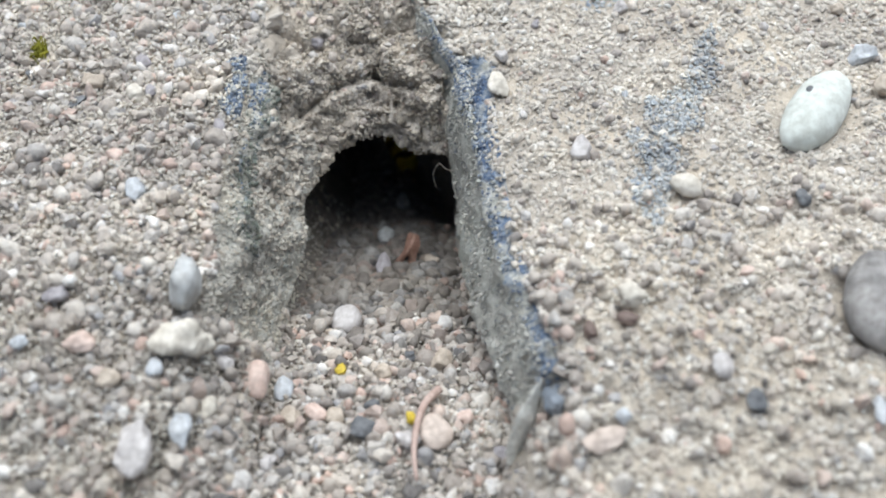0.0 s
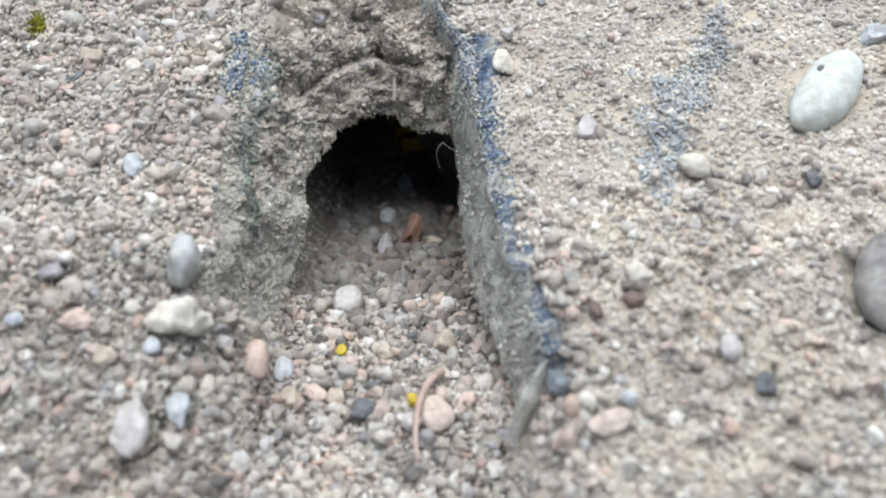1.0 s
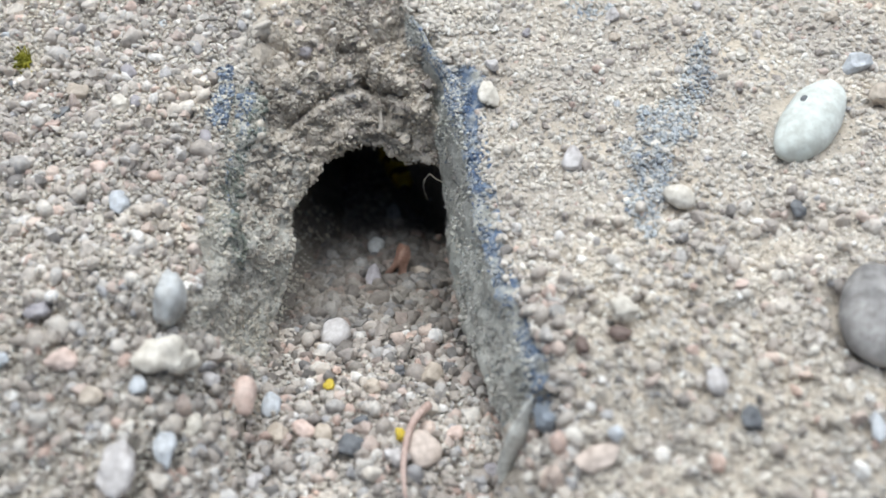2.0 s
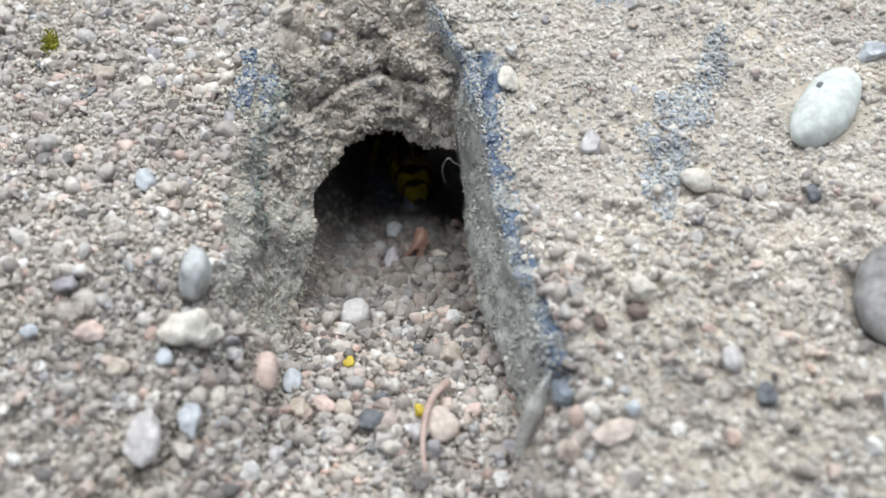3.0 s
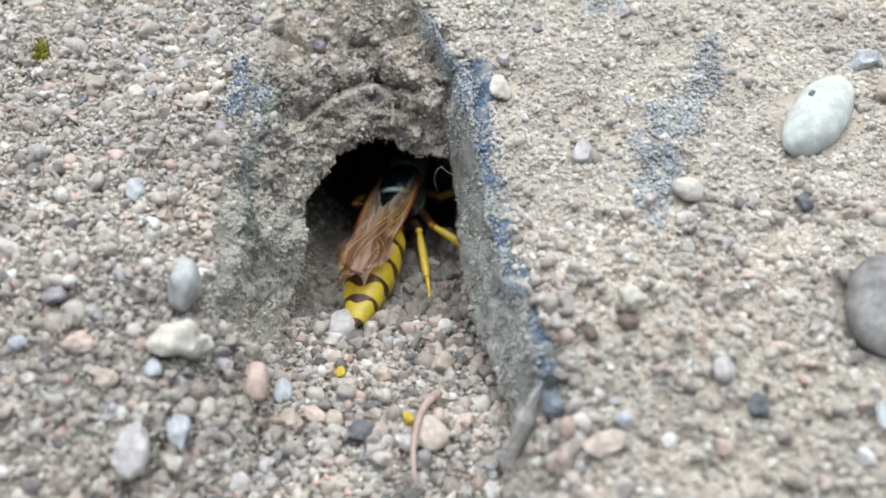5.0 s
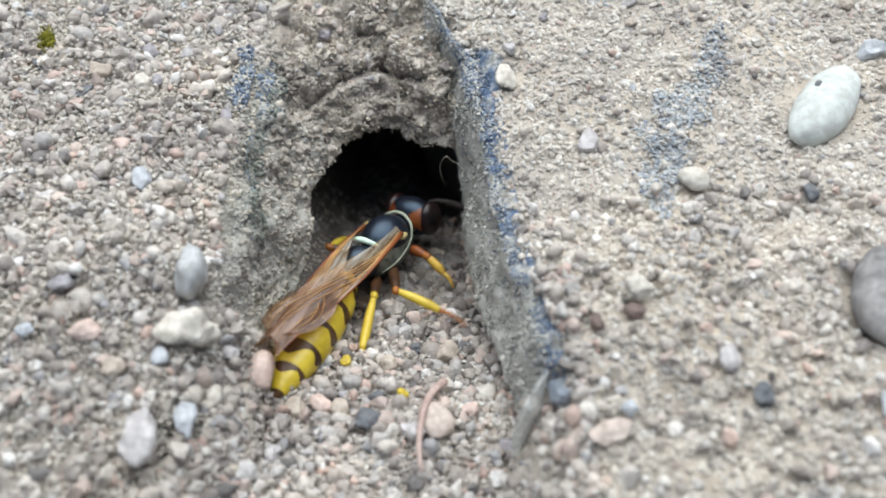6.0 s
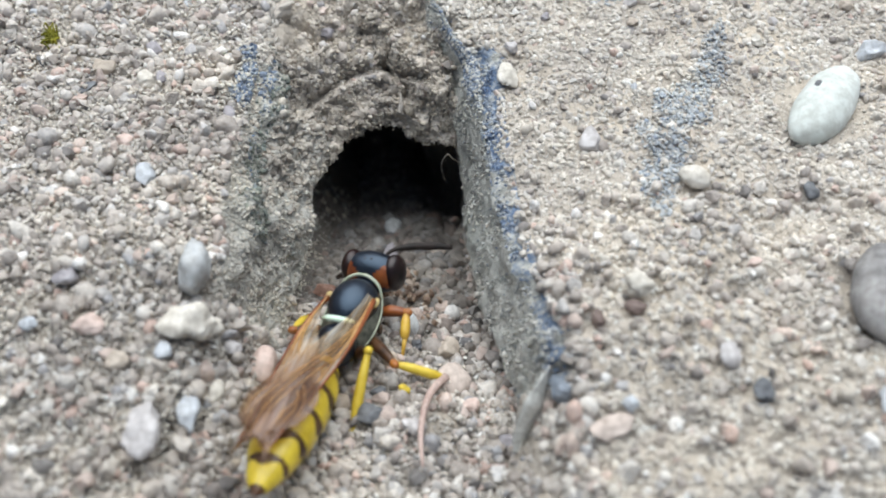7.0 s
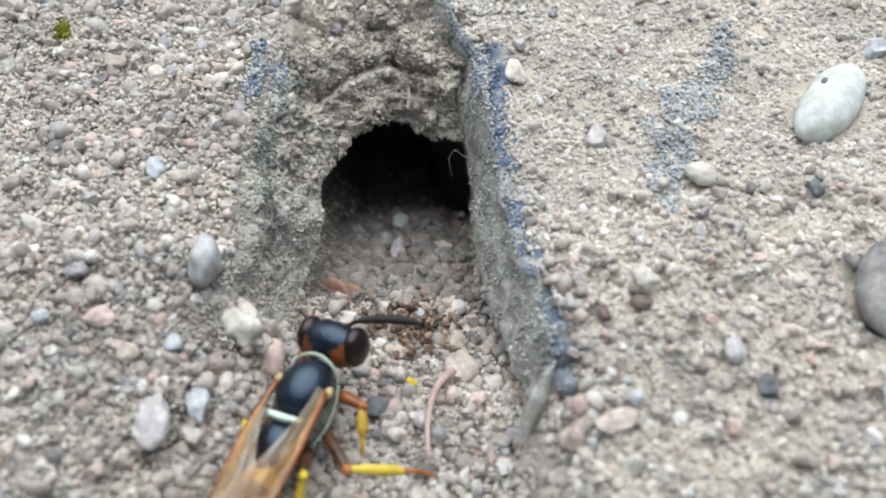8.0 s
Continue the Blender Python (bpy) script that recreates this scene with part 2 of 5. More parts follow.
M_HAIRY = chitin("grey_haired_chitin", (0.05, 0.055, 0.045), (0.16, 0.16, 0.13), 0.7, 0.25, 2500)


def wing_material():
    """Membrane that is clear and pale near the hinge and smoky brown towards its tip, pleated along."""
    m, n, l, b = shader("smoky_amber_wing", 0.26, spec=0.6)
    along = n.new("ShaderNodeMapping")
    along.inputs["Scale"].default_value = (1.0, 0.1, 1.0)
    co = place_of(n)
    l.new(co, along.inputs["Vector"])
    sep = n.new("ShaderNodeSeparateXYZ")
    l.new(co, sep.inputs[0])
    far = n.new("ShaderNodeMapRange")
    far.inputs[1].default_value, far.inputs[2].default_value = -0.003, -0.0085
    l.new(sep.outputs[1], far.inputs[0])
    pleat = noise_node(n, l, 1300, 3, 0.6, along.outputs[0])
    pale = ramp(n, [(0.38, (0.26, 0.16, 0.09)), (0.47, (0.60, 0.45, 0.28)), (0.58, (0.92, 0.86, 0.76))])
    l.new(pleat, pale.inputs[0])
    smoky = ramp(n, [(0.38, (0.08, 0.04, 0.025)), (0.49, (0.17, 0.10, 0.065)), (0.64, (0.42, 0.31, 0.26))])
    l.new(pleat, smoky.inputs[0])
    l.new(mix(n, l, "MIX", far.outputs[0], pale.outputs[0], smoky.outputs[0]), b.inputs["Base Color"])
    relief(n, l, b, noise_node(n, l, 1100, 3, 0.6, along.outputs[0]), 0.8, 0.00025)
    clear = n.new("ShaderNodeBsdfTransparent")
    clear.inputs[0].default_value = (0.86, 0.68, 0.47, 1)
    ms = n.new("ShaderNodeMixShader")
    l.new(math_node(n, l, "MULTIPLY_ADD", far.outputs[0], 0.26, 0.32), ms.inputs[0])
    l.new(clear.outputs[0], ms.inputs[1])
    l.new(b.outputs[0], ms.inputs[2])
    l.new(ms.outputs[0], n["Material Output"].inputs[0])
    return m


M_VEIN = chitin("amber_vein", (0.24, 0.11, 0.035), (0.46, 0.27, 0.10), 0.4)
M_WING = wing_material()


# ---------------------------------------------------------------- shape of the place, in millimetres
MM = 0.001


def lattice(p, freq, seed):
    """Smooth value noise in -1..1 for rows of points."""
    q = np.asarray(p, float) * freq + seed * 17.31
    i = np.floor(q).astype(np.int64)
    f = q - i
    f = f * f * (3 - 2 * f)
    out = np.zeros(len(q))
    for dx in (0, 1):
        for dy in (0, 1):
            for dz in (0, 1):
                h = (i[:, 0] + dx) * 374761393 + (i[:, 1] + dy) * 668265263 + (i[:, 2] + dz) * 2147483647 + seed * 1274126177
                h = (h ^ (h >> 13)) * 1274126177
                h = (h ^ (h >> 16)) & 0xFFFF
                w = (f[:, 0] if dx else 1 - f[:, 0]) * (f[:, 1] if dy else 1 - f[:, 1]) * (f[:, 2] if dz else 1 - f[:, 2])
                out += w * (h / 32767.5 - 1)
    return out


def rough(p, freq, seed, octaves=3, gain=0.5):
    return sum(gain ** k * lattice(p, freq * 2.03 ** k, seed + k) for k in range(octaves))


def flat3(x, y, z=0.0):
    return np.stack([np.ravel(x), np.ravel(y), np.full(np.size(x), z)], 1)


def right_top(y):
    return np.interp(y, [-16, -10, -5.3, -2.7, 2, 6, 9, 11.6, 13.2, 15.5, 17.5, 20, 36], [4.9, 4.0, 3.1, 2.3, 1.65, 1.35, 1.3, 1.35, 0.1, -0.9, -1.9, -2.6, -4.0])


def right_toe(y):
    return np.interp(y, [-16, -13, -11, -10, -8.1, -4.4, -1, 2.7, 6, 10, 14, 17.5, 36], [0.5, 1.9, 2.4, 2.48, 2.08, 1.32, 1.0, 0.46, 0.06, -0.26, -0.9, -2.8, -4.8])


def left_lip(y):
    return np.interp(y, [-18, -13, -8, -4, 1, 7, 11, 20, 36], [-20.5, -16.6, -13.6, -13.1, -13.2, -12.7, -12.2, -11.6, -11.2])


def left_toe(y):
    return np.interp(y, [-18, -13, -9, -6, -3.7, -2.2, 0.8, 3.8, 6.8, 10, 12.5, 36], [-11.6, -10.6, -10.2, -10.4, -10.7, -10.2, -9.4, -8.8, -8.4, -8.0, -7.4, -7.2])


def floor_z(y):
    return np.interp(y, [-34, -24, -16, -10, -7.5, -4.5, -1.5, 0, 3, 5, 8, 10, 14, 30, 33, 36],
                     [0, -2.6, -4.5, -5.4, -6.3, -7.4, -8.8, -9.6, -10.9, -11.6, -13.4, -14.6, -17.4, -22, -6, 0])


def ground_z(x, y):
    x, y = np.asarray(x, float), np.asarray(y, float)
    near = np.exp(-(x / 60) ** 2 - (y / 60) ** 2)
    z = 0.9 * np.exp(-((x + 19) / 7) ** 2 - ((y - 0) / 9) ** 2) + 0.7 * np.exp(-((x - 15) / 8) ** 2 - ((y + 11) / 7) ** 2)
    z -= 0.7 * np.exp(-((x - 3) / 5) ** 2 - ((y - 1) / 9) ** 2)
    z -= 1.7 * np.exp(-((x - 4.25) / 0.6) ** 2 - ((y + 11.3) / 1.2) ** 2)
    z -= 1.0 * np.exp(-((x + 12.5) / 2.5) ** 2 - ((y - 0) / 12) ** 2)
    p = flat3(x, y)
    return z + near.ravel().reshape(z.shape) * (0.35 * lattice(p, 0.12, 3) + 0.34 * rough(p, 0.42, 5) + np.interp(p[:, 0], [-12, 4], [0.10, 0.2]) * np.interp(p[:, 1], [-6, 4], [2.6, 1.0]) * rough(p, 1.0, 8, 2)).reshape(z.shape)


def height(x, y):
    """The sand's and the stones' surface, without the bridge of soil."""
    x, y = np.broadcast_arrays(np.asarray(x, float), np.asarray(y, float))
    g = ground_z(x, y)
    a, b, c, d = left_lip(y), left_toe(y), right_toe(y), right_top(y)
    fl = floor_z(y)
    open_ = np.clip(-fl / 4.5, 0, 1)
    u = np.clip((x - b) / np.maximum(c - b, 0.1), 0, 1)
    fl = fl + open_ * (-0.9 * np.clip((u - 0.5) / 0.5, 0, 1) ** 2)
    fl = fl + 0.25 * lattice(flat3(x, y), 0.5, 9).reshape(fl.shape) * open_
    tl = np.clip((b - x) / (b - a), 0, 1)
    tr = np.clip((x - c) / (d - c), 0, 1)
    # a slope from the lip to a shoulder, then a steep drop to the floor
    ft = np.interp(y, [-3, 2], [0.03, 0.09])
    fz = np.interp(y, [-4, -1, 2, 4, 6, 9], [0.03, 0.14, 0.3, 0.45, 0.6, 0.6])
    sl = np.where(tl < ft, tl / ft * fz, fz + (1 - fz) * np.maximum(0, (tl - ft) / (1 - ft)) ** 0.8)
    fade = 1 - open_
    # the right-hand stone has a rounded shoulder over the burrow
    tr = 1 - (1 - tr) ** np.interp(y, [7, 10, 16, 18], [1, 3.2, 3.2, 1])
    z = np.where(x < b, fl + (g - fl) * sl, np.where(x > c, fl + (g - fl) * (tr * (1 - fade) + fade * tr ** 0.8), fl))
    return np.where((x <= a) | (x >= d), g, z)


def lip_line(x):
    """Front edge of the soil bridge over the burrow: its y and z."""
    y = np.interp(x, [-14, -11, -9, -7, -4.7, -1.4, 0.5, 3], [6.0, 7.0, 8.2, 9.8, 11.0, 10.2, 9.6, 9.3])
    z = np.interp(x, [-14, -11, -9.2, -8.6, -7.5, -6.2, -4.7, -3.6, -2.9, -2.2, -1.2, -0.3, 0.5, 3],
                  [-9.5, -8.0, -6.6, -5.6, -5.2, -5.1, -4.9, -5.0, -6.0, -6.3, -5.8, -5.9, -6.6, -8.4])
    return y, z


# ---------------------------------------------------------------- ground, stone flanks, soil bridge
def mesh_of(name, verts, faces, mat, smooth=True):
    me = bpy.data.meshes.new(name)
    me.from_pydata([tuple(v) for v in np.asarray(verts) * MM], [], [tuple(int(i) for i in f) for f in faces])
    me.materials.append(mat)
    if smooth:
        me.polygons.foreach_set("use_smooth", [True] * len(me.polygons))
    me.update()
    return me


def spread(near, step, far):
    """Even steps out to near, then growing ones out to far."""
    out = [near]
    while out[-1] < far:
        step *= 1.45
        out.append(out[-1] + step)
    return np.array(out[1:])


def flank_bulge(p):
    return 0.6 * rough(p, 0.28, 21, 2) + 0.36 * rough(p, 0.8, 23, 3) + 0.12 * rough(p, 3.0, 27, 2)


def undercut(tl, y):
    """How far the foot of the left flank is dug out; tl: 0 at its foot, 1 at its lip."""
    return np.interp(y, [-2, 3, 34, 36], [0, 1, 1, 0]) * 2.0 * np.sin(np.pi * np.clip(tl / 0.088, 0, 1))


def flank_x(tr, y):
    """The right flank's way from its foot (tr 0), dug out under the edge, to its rim (tr 1)."""
    c, d = right_toe(y), right_top(y)
    dug = np.interp(y, [-11, -8, 34, 36], [0, 1, 1, 0])
    edge = 0.32 * dug
    return c + (d - c) * np.clip((tr - edge) / (1 - edge), 0, 1) + 1.3 * dug * np.clip(1 - tr / 0.32, 0, 1) ** 0.8


def build_ground():
    ys = np.concatenate([-spread(26, 0.5, 30000)[::-1], np.arange(-26, 40, 0.22), spread(40, 0.5, 30000)])
    left = np.concatenate([-spread(34, 0.5, 30000)[::-1], np.linspace(-34, 0, 70, endpoint=False)])
    out = spread(34, 0.5, 30000)
    cols, zone = [], []
    a, b, c, d = left_lip(ys), left_toe(ys), right_toe(ys), right_top(ys)
    for x in left[left < -34]:
        cols.append(np.full(len(ys), x)), zone.append(0)
    for f in np.linspace(0, 1, 75, endpoint=False):
        cols.append(-34 + f * (a + 34)), zone.append(0)
    for f in 1 - (1 - np.linspace(0, 1, 64, endpoint=False)) ** 1.7:
        cols.append(a + f * (b - a)), zone.append(1)
    for f in np.linspace(0, 1, 36, endpoint=False):
        cols.append(b + f * (c - b)), zone.append(0)
    for f in np.linspace(0, 1, 30, endpoint=False):
        cols.append(c + f * (d - c)), zone.append(2)
    for f in np.linspace(0, 1.4, 8, endpoint=False):
        cols.append(d + f), zone.append(3)
    for f in np.linspace(0, 1, 100):
        cols.append(d + 1.4 + f * (32.6 - d)), zone.append(0)
    for x in out:
        cols.append(np.full(len(ys), x)), zone.append(0)
    x = np.array(cols).T
    y = np.repeat(ys[:, None], x.shape[1], 1)
    z = height(x, y)
    p = np.stack([x.ravel(), y.ravel(), z.ravel()], 1)
    zn = np.array(zone)
    # the flanks are rough and bulge out of the plain profile
    depth = np.clip(-floor_z(y) / 4.5, 0, 1).ravel()
    bulge = flank_bulge(p)
    edge = np.minimum(np.abs(p[:, 2] - ground_z(x, y).ravel()), 1.2) / 1.2
    # the right-hand rim is worn round
    off = (x - d[:, None]).ravel()
    p[:, 2] -= depth * 0.45 * np.exp(-np.abs(off) / 0.45) * (off > -0.9)
    w1 = np.tile(zn == 1, len(ys)) * depth * edge
    w2 = np.tile(zn == 2, len(ys)) * depth * edge
    low = np.clip((left_toe(p[:, 1]) - p[:, 0]) / (left_toe(p[:, 1]) - left_lip(p[:, 1])) / 0.2, 0.35, 1)
    w1 = w1 * low
    p[:, 0] += w1 * bulge * 1.1 - w2 * bulge * 0.5
    p[:, 2] += w1 * bulge * 0.7
    tr = np.clip((x - c[:, None]) / (d - c)[:, None], 0, 1).ravel()
    right = np.tile(zn == 2, len(ys))
    p[:, 0] += right * (flank_x(tr, y.ravel()) - x.ravel())
    # the left flank is undercut beside the burrow
    tl = np.clip((b[:, None] - x) / (b - a)[:, None], 0, 1).ravel()
    p[:, 0] -= np.tile(zn == 1, len(ys)) * undercut(tl, y.ravel())
    fine = np.tile((zn == 1) | (zn == 2), len(ys)) * depth * edge + np.tile(zn == 3, len(ys)) * depth
    rim = np.tile((zn == 2) | (zn == 3), len(ys)) * depth * np.exp(-np.abs(off) / 0.9)
    p[:, 0] += rim * 0.24 * rough(p, 0.9, 91, 3)
    p[:, 2] += rim * 0.14 * rough(p, 1.3, 95, 2)
    p += fine[:, None] * 0.13 * np.stack([rough(p, 2.2, 71, 3), rough(p, 2.2, 75, 3), rough(p, 2.2, 79, 3)], 1)
    n = x.shape[1]
    i, j = np.meshgrid(np.arange(len(ys) - 1), np.arange(n - 1), indexing="ij")
    quads = np.stack([i * n + j, i * n + j + 1, (i + 1) * n + j + 1, (i + 1) * n + j], -1).reshape(-1, 4)
    kind = np.tile(zn[:-1], len(ys) - 1)
    row = np.repeat(ys[:-1], n - 1)
    kind[(row < -9.8) | (row > 34)] = 0
    kind[(kind == 3) & (row > 12.5)] = 0
    kind[(kind == 1) & (row < -5.5)] = 0
    kind[kind == 3] = 2
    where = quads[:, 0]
    # deep walls and the left flank's dug-out foot get the soil darkened for shade
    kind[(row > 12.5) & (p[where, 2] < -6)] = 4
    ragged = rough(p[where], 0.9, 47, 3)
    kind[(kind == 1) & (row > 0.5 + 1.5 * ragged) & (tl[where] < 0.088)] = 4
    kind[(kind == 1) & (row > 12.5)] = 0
    for name, k, mat, label in (("ground", 0, M_SHEET, "sandy ground with loose grains over paving"),
                                ("wall_left", 1, M_WALL_L, "crusted grey concrete flank of the joint"),
                                ("wall_right", 2, M_WALL_R, "grey concrete flank with worn blue paint"),
                                ("burrow_wall", 4, M_BURROW_SHADE, "burrow walls, coloured dark for the shade inside")):
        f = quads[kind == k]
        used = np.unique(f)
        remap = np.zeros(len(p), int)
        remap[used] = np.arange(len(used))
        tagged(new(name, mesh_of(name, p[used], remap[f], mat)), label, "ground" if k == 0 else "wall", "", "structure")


build_ground()


def bridge_point(x, s):
    """The bridge's skin: s from 0 (far on top) over the front lip (0.62) to 1 (far under the roof)."""
    ly, lz = lip_line(x)
    top = ground_z(x, np.full_like(x, 16.0))
    ks = np.array([0, 0.1, 0.2, 0.32, 0.42, 0.5, 0.57, 0.62, 0.66, 0.74, 1.0])
    yk = np.stack([0 * ly + 38, 0 * ly + 25, 0 * ly + 19.5, ly + 5.6, ly + 3.6, ly + 1.9, ly + 0.45, ly, ly + 0.7, ly + 3.5, 0 * ly + 38])
    zk = np.stack([top - 0.2, top - 0.1, top - 0.35, top - 1.1, top - 2.0, top * 0 - 3.1, lz + 1.5, lz, lz + 0.5, lz - 0.2, lz - 6.5])
    y = np.array([np.interp(v, ks, yk[:, k]) for k, v in enumerate(s)])
    z = np.array([np.interp(v, ks, zk[:, k]) for k, v in enumerate(s)])
    # it has sunk beside the right-hand stone and leaves a strip of it bare
    beside = np.clip((x - right_top(y) + 2.2) / 1.6, 0, 1)
    z = z - 0.6 * beside ** 2 * (3 - 2 * beside) * np.interp(y, [9, 11, 16.5, 18.5], [0.3, 1, 1, 0]) * (s < 0.6)
    return y, z


def build_bridge():
    ss = np.concatenate([np.linspace(0, 0.2, 50), np.linspace(0.2, 0.68, 190)[1:], np.linspace(0.68, 1, 40)[1:]])
    us = np.linspace(0, 1, 170)
    pts = []
    for s in ss:
        my = float(bridge_point(np.array([-1.0]), np.array([s]))[0][0])
        xl, xr = float(left_lip(my)) - 0.35, float(right_top(my)) + 0.35
        x = xl + us * (xr - xl)
        y, z = bridge_point(x, np.full_like(x, s))
        pts.append(np.stack([x, y, z], 1))
    p = np.array(pts)
    du, ds = np.gradient(p, axis=1), np.gradient(p, axis=0)
    nrm = np.cross(ds, du).reshape(-1, 3)
    nrm /= np.linalg.norm(nrm, axis=1)[:, None] + 1e-9
    q = p.reshape(-1, 3)
    front = np.repeat(np.interp(ss, [0, 0.2, 0.32, 0.7, 1], [0.25, 0.3, 1, 1, 0.8]), len(us))
    clods = 0.7 * rough(q, 0.42, 31, 2) + 0.85 * np.abs(rough(q, 0.75, 35, 2)) + 0.3 * rough(q, 1.9, 38, 2) + 0.16 * rough(q, 4.2, 40, 2) - 0.35
    crack = np.exp(-(rough(q, 0.3, 44, 2) / 0.06) ** 2)
    # a ragged crevice runs across under the overhanging crust
    across = np.repeat(ss, len(us)) - 0.455 - 0.045 * lattice(q * [1, 0, 0], 0.33, 46)
    crack = crack + 0.9 * np.exp(-(across / 0.014) ** 2) * np.interp(q[:, 0], [-11, -9.5, -3, -1.5], [0, 1, 1, 0]) + 0.5 * np.exp(-((across - 0.03) / 0.02) ** 2) * -0.8
    q = q + nrm * (front * (clods - 1.1 * crack))[:, None]
    n = len(us)
    i, j = np.meshgrid(np.arange(len(ss) - 1), np.arange(n - 1), indexing="ij")
    quads = np.stack([i * n + j, (i + 1) * n + j, (i + 1) * n + j + 1, i * n + j + 1], -1).reshape(-1, 4)
    # from here in, the roof has the soil colours darkened for shade
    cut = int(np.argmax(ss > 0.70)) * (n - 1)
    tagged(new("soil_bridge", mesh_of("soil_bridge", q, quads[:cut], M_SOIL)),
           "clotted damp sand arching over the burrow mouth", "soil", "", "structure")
    tagged(new("burrow_roof", mesh_of("burrow_roof", q, quads[cut:], M_BURROW_SHADE)),
           "soil roof of the burrow, coloured dark for shade", "soil", "", "structure")
    return q.reshape(len(ss), n, 3), nrm.reshape(len(ss), n, 3), ss


BRIDGE, BRIDGE_N, BRIDGE_S = build_bridge()


# ---------------------------------------------------------------- sand grains
def ball(level, seed, lump=0.2, boxy=0.0):
    """A lumpy stone of radius 1: its points and triangles."""
    bm = bmesh.new()
    bmesh.ops.create_icosphere(bm, subdivisions=level, radius=1)
    v = np.array([p.co for p in bm.verts])
    f = np.array([[q.index for q in t.verts] for t in bm.faces])
    bm.free()
    if boxy:
        v = np.sign(v) * np.abs(v) ** (1 - boxy)
    rng = np.random.default_rng(seed)
    for _ in range(9):
        c = rng.normal(size=3)
        c /= np.linalg.norm(c)
        v = v - np.maximum(0, v @ c - rng.uniform(0.5, 0.8))[:, None] * c
    v = v * (1 + lump * rough(v, 0.9, seed, 2) + 0.35 * lump * rough(v, 2.3, seed + 5, 1))[:, None]
    return v, f


def shard(seed, points=15, low=0.86):
    """A grain: the hull of points strewn over a sphere, angular when they are few."""
    rng = np.random.default_rng(seed)
    p = rng.normal(size=(points, 3))
    p /= np.linalg.norm(p, axis=1)[:, None]
    bm = bmesh.new()
    for c in p * rng.uniform(low, 1.08, points)[:, None]:
        bm.verts.new(c)
    got = bmesh.ops.convex_hull(bm, input=bm.verts[:])
    bmesh.ops.delete(bm, geom=[v for v in bm.verts if not v.link_faces], context="VERTS")
    bm.verts.index_update()
    v = np.array([q.co for q in bm.verts])
    f = np.array([[q.index for q in t.verts] for t in bm.faces])
    bm.free()
    return v, f


def turns(n, rng):
    """Random turns, as matrices."""
    q = rng.normal(size=(n, 4))
    q /= np.linalg.norm(q, axis=1)[:, None]
    w, x, y, z = q.T
    return np.stack([1 - 2 * (y * y + z * z), 2 * (x * y - z * w), 2 * (x * z + y * w), 2 * (x * y + z * w), 1 - 2 * (x * x + z * z),
                     2 * (y * z - x * w), 2 * (x * z - y * w), 2 * (y * z + x * w), 1 - 2 * (x * x + y * y)], 1).reshape(-1, 3, 3)


def grains(name, at, size, level, mat, label, seed, category="sand"):
    """Many grains as one object: at, their middles; size, their diameters."""
    rng = np.random.default_rng(seed)
    shapes = [shard(seed + 10 * k, 6 + 4 * level + k % 4) if k % 3 == 0 else shard(seed + 10 * k, 4 + 11 * level, 0.84) if k % 3 == 1 else ball(level, seed + 10 * k, 0.46, 0.0) for k in range(12)]
    pick = rng.integers(0, 12, len(at))
    scale = size[:, None] * 0.5 * np.clip(rng.normal(1.05, 0.2, (len(at), 3)), 0.65, 1.6)
    rot = turns(len(at), rng)
    vs, fs, soft, base = [], [], [], 0
    for k, (v, f) in enumerate(shapes):
        sel = np.flatnonzero(pick == k)
        if not len(sel):
            continue
        p = np.einsum("nij,nvj->nvi", rot[sel], v[None] * scale[sel][:, None]) + at[sel][:, None]
        vs.append(p.reshape(-1, 3))
        fs.append((f[None] + (np.arange(len(sel)) * len(v))[:, None, None] + base).reshape(-1, 3))
        soft.append(np.full(len(sel) * len(f), k % 3 > 0))
        base += len(sel) * len(v)
    v, f = np.concatenate(vs) * MM, np.concatenate(fs)
    me = bpy.data.meshes.new(name)
    me.vertices.add(len(v))
    me.vertices.foreach_set("co", v.ravel().astype(np.float32))
    me.loops.add(f.size)
    me.loops.foreach_set("vertex_index", f.ravel().astype(np.int32))
    me.polygons.add(len(f))
    me.polygons.foreach_set("loop_start", np.arange(0, f.size, 3, dtype=np.int32))
    me.polygons.foreach_set("use_smooth", np.concatenate(soft))
    me.materials.append(mat)
    me.update(calc_edges=True)
    me.validate()
    return tagged(new(name, me), label, category, "", "stuff")


def scatter(n, x0, x1, y0, y1, rng):
    return rng.uniform(x0, x1, n), rng.uniform(y0, y1, n)


def covered(x, y):
    """Where the soil bridge lies over the joint."""
    return (y > 11.5) & (x > left_lip(y) - 0.2) & (x < right_top(y) + 0.1)


def in_joint(x, y):
    return (x > left_lip(y)) & (x < right_top(y)) & (y > -14)


def on_flank(x, y):
    return (y > -9.7) & (((x > left_lip(y) + 0.3) & (x < left_toe(y) - 0.3) & (y > -5)) | ((x > right_toe(y) + 0.05) & (x < right_top(y) - 0.05) & (y < 11.6)))


def keep_in(x, y):
    return (x > left_toe(y)) & (x < right_toe(y))


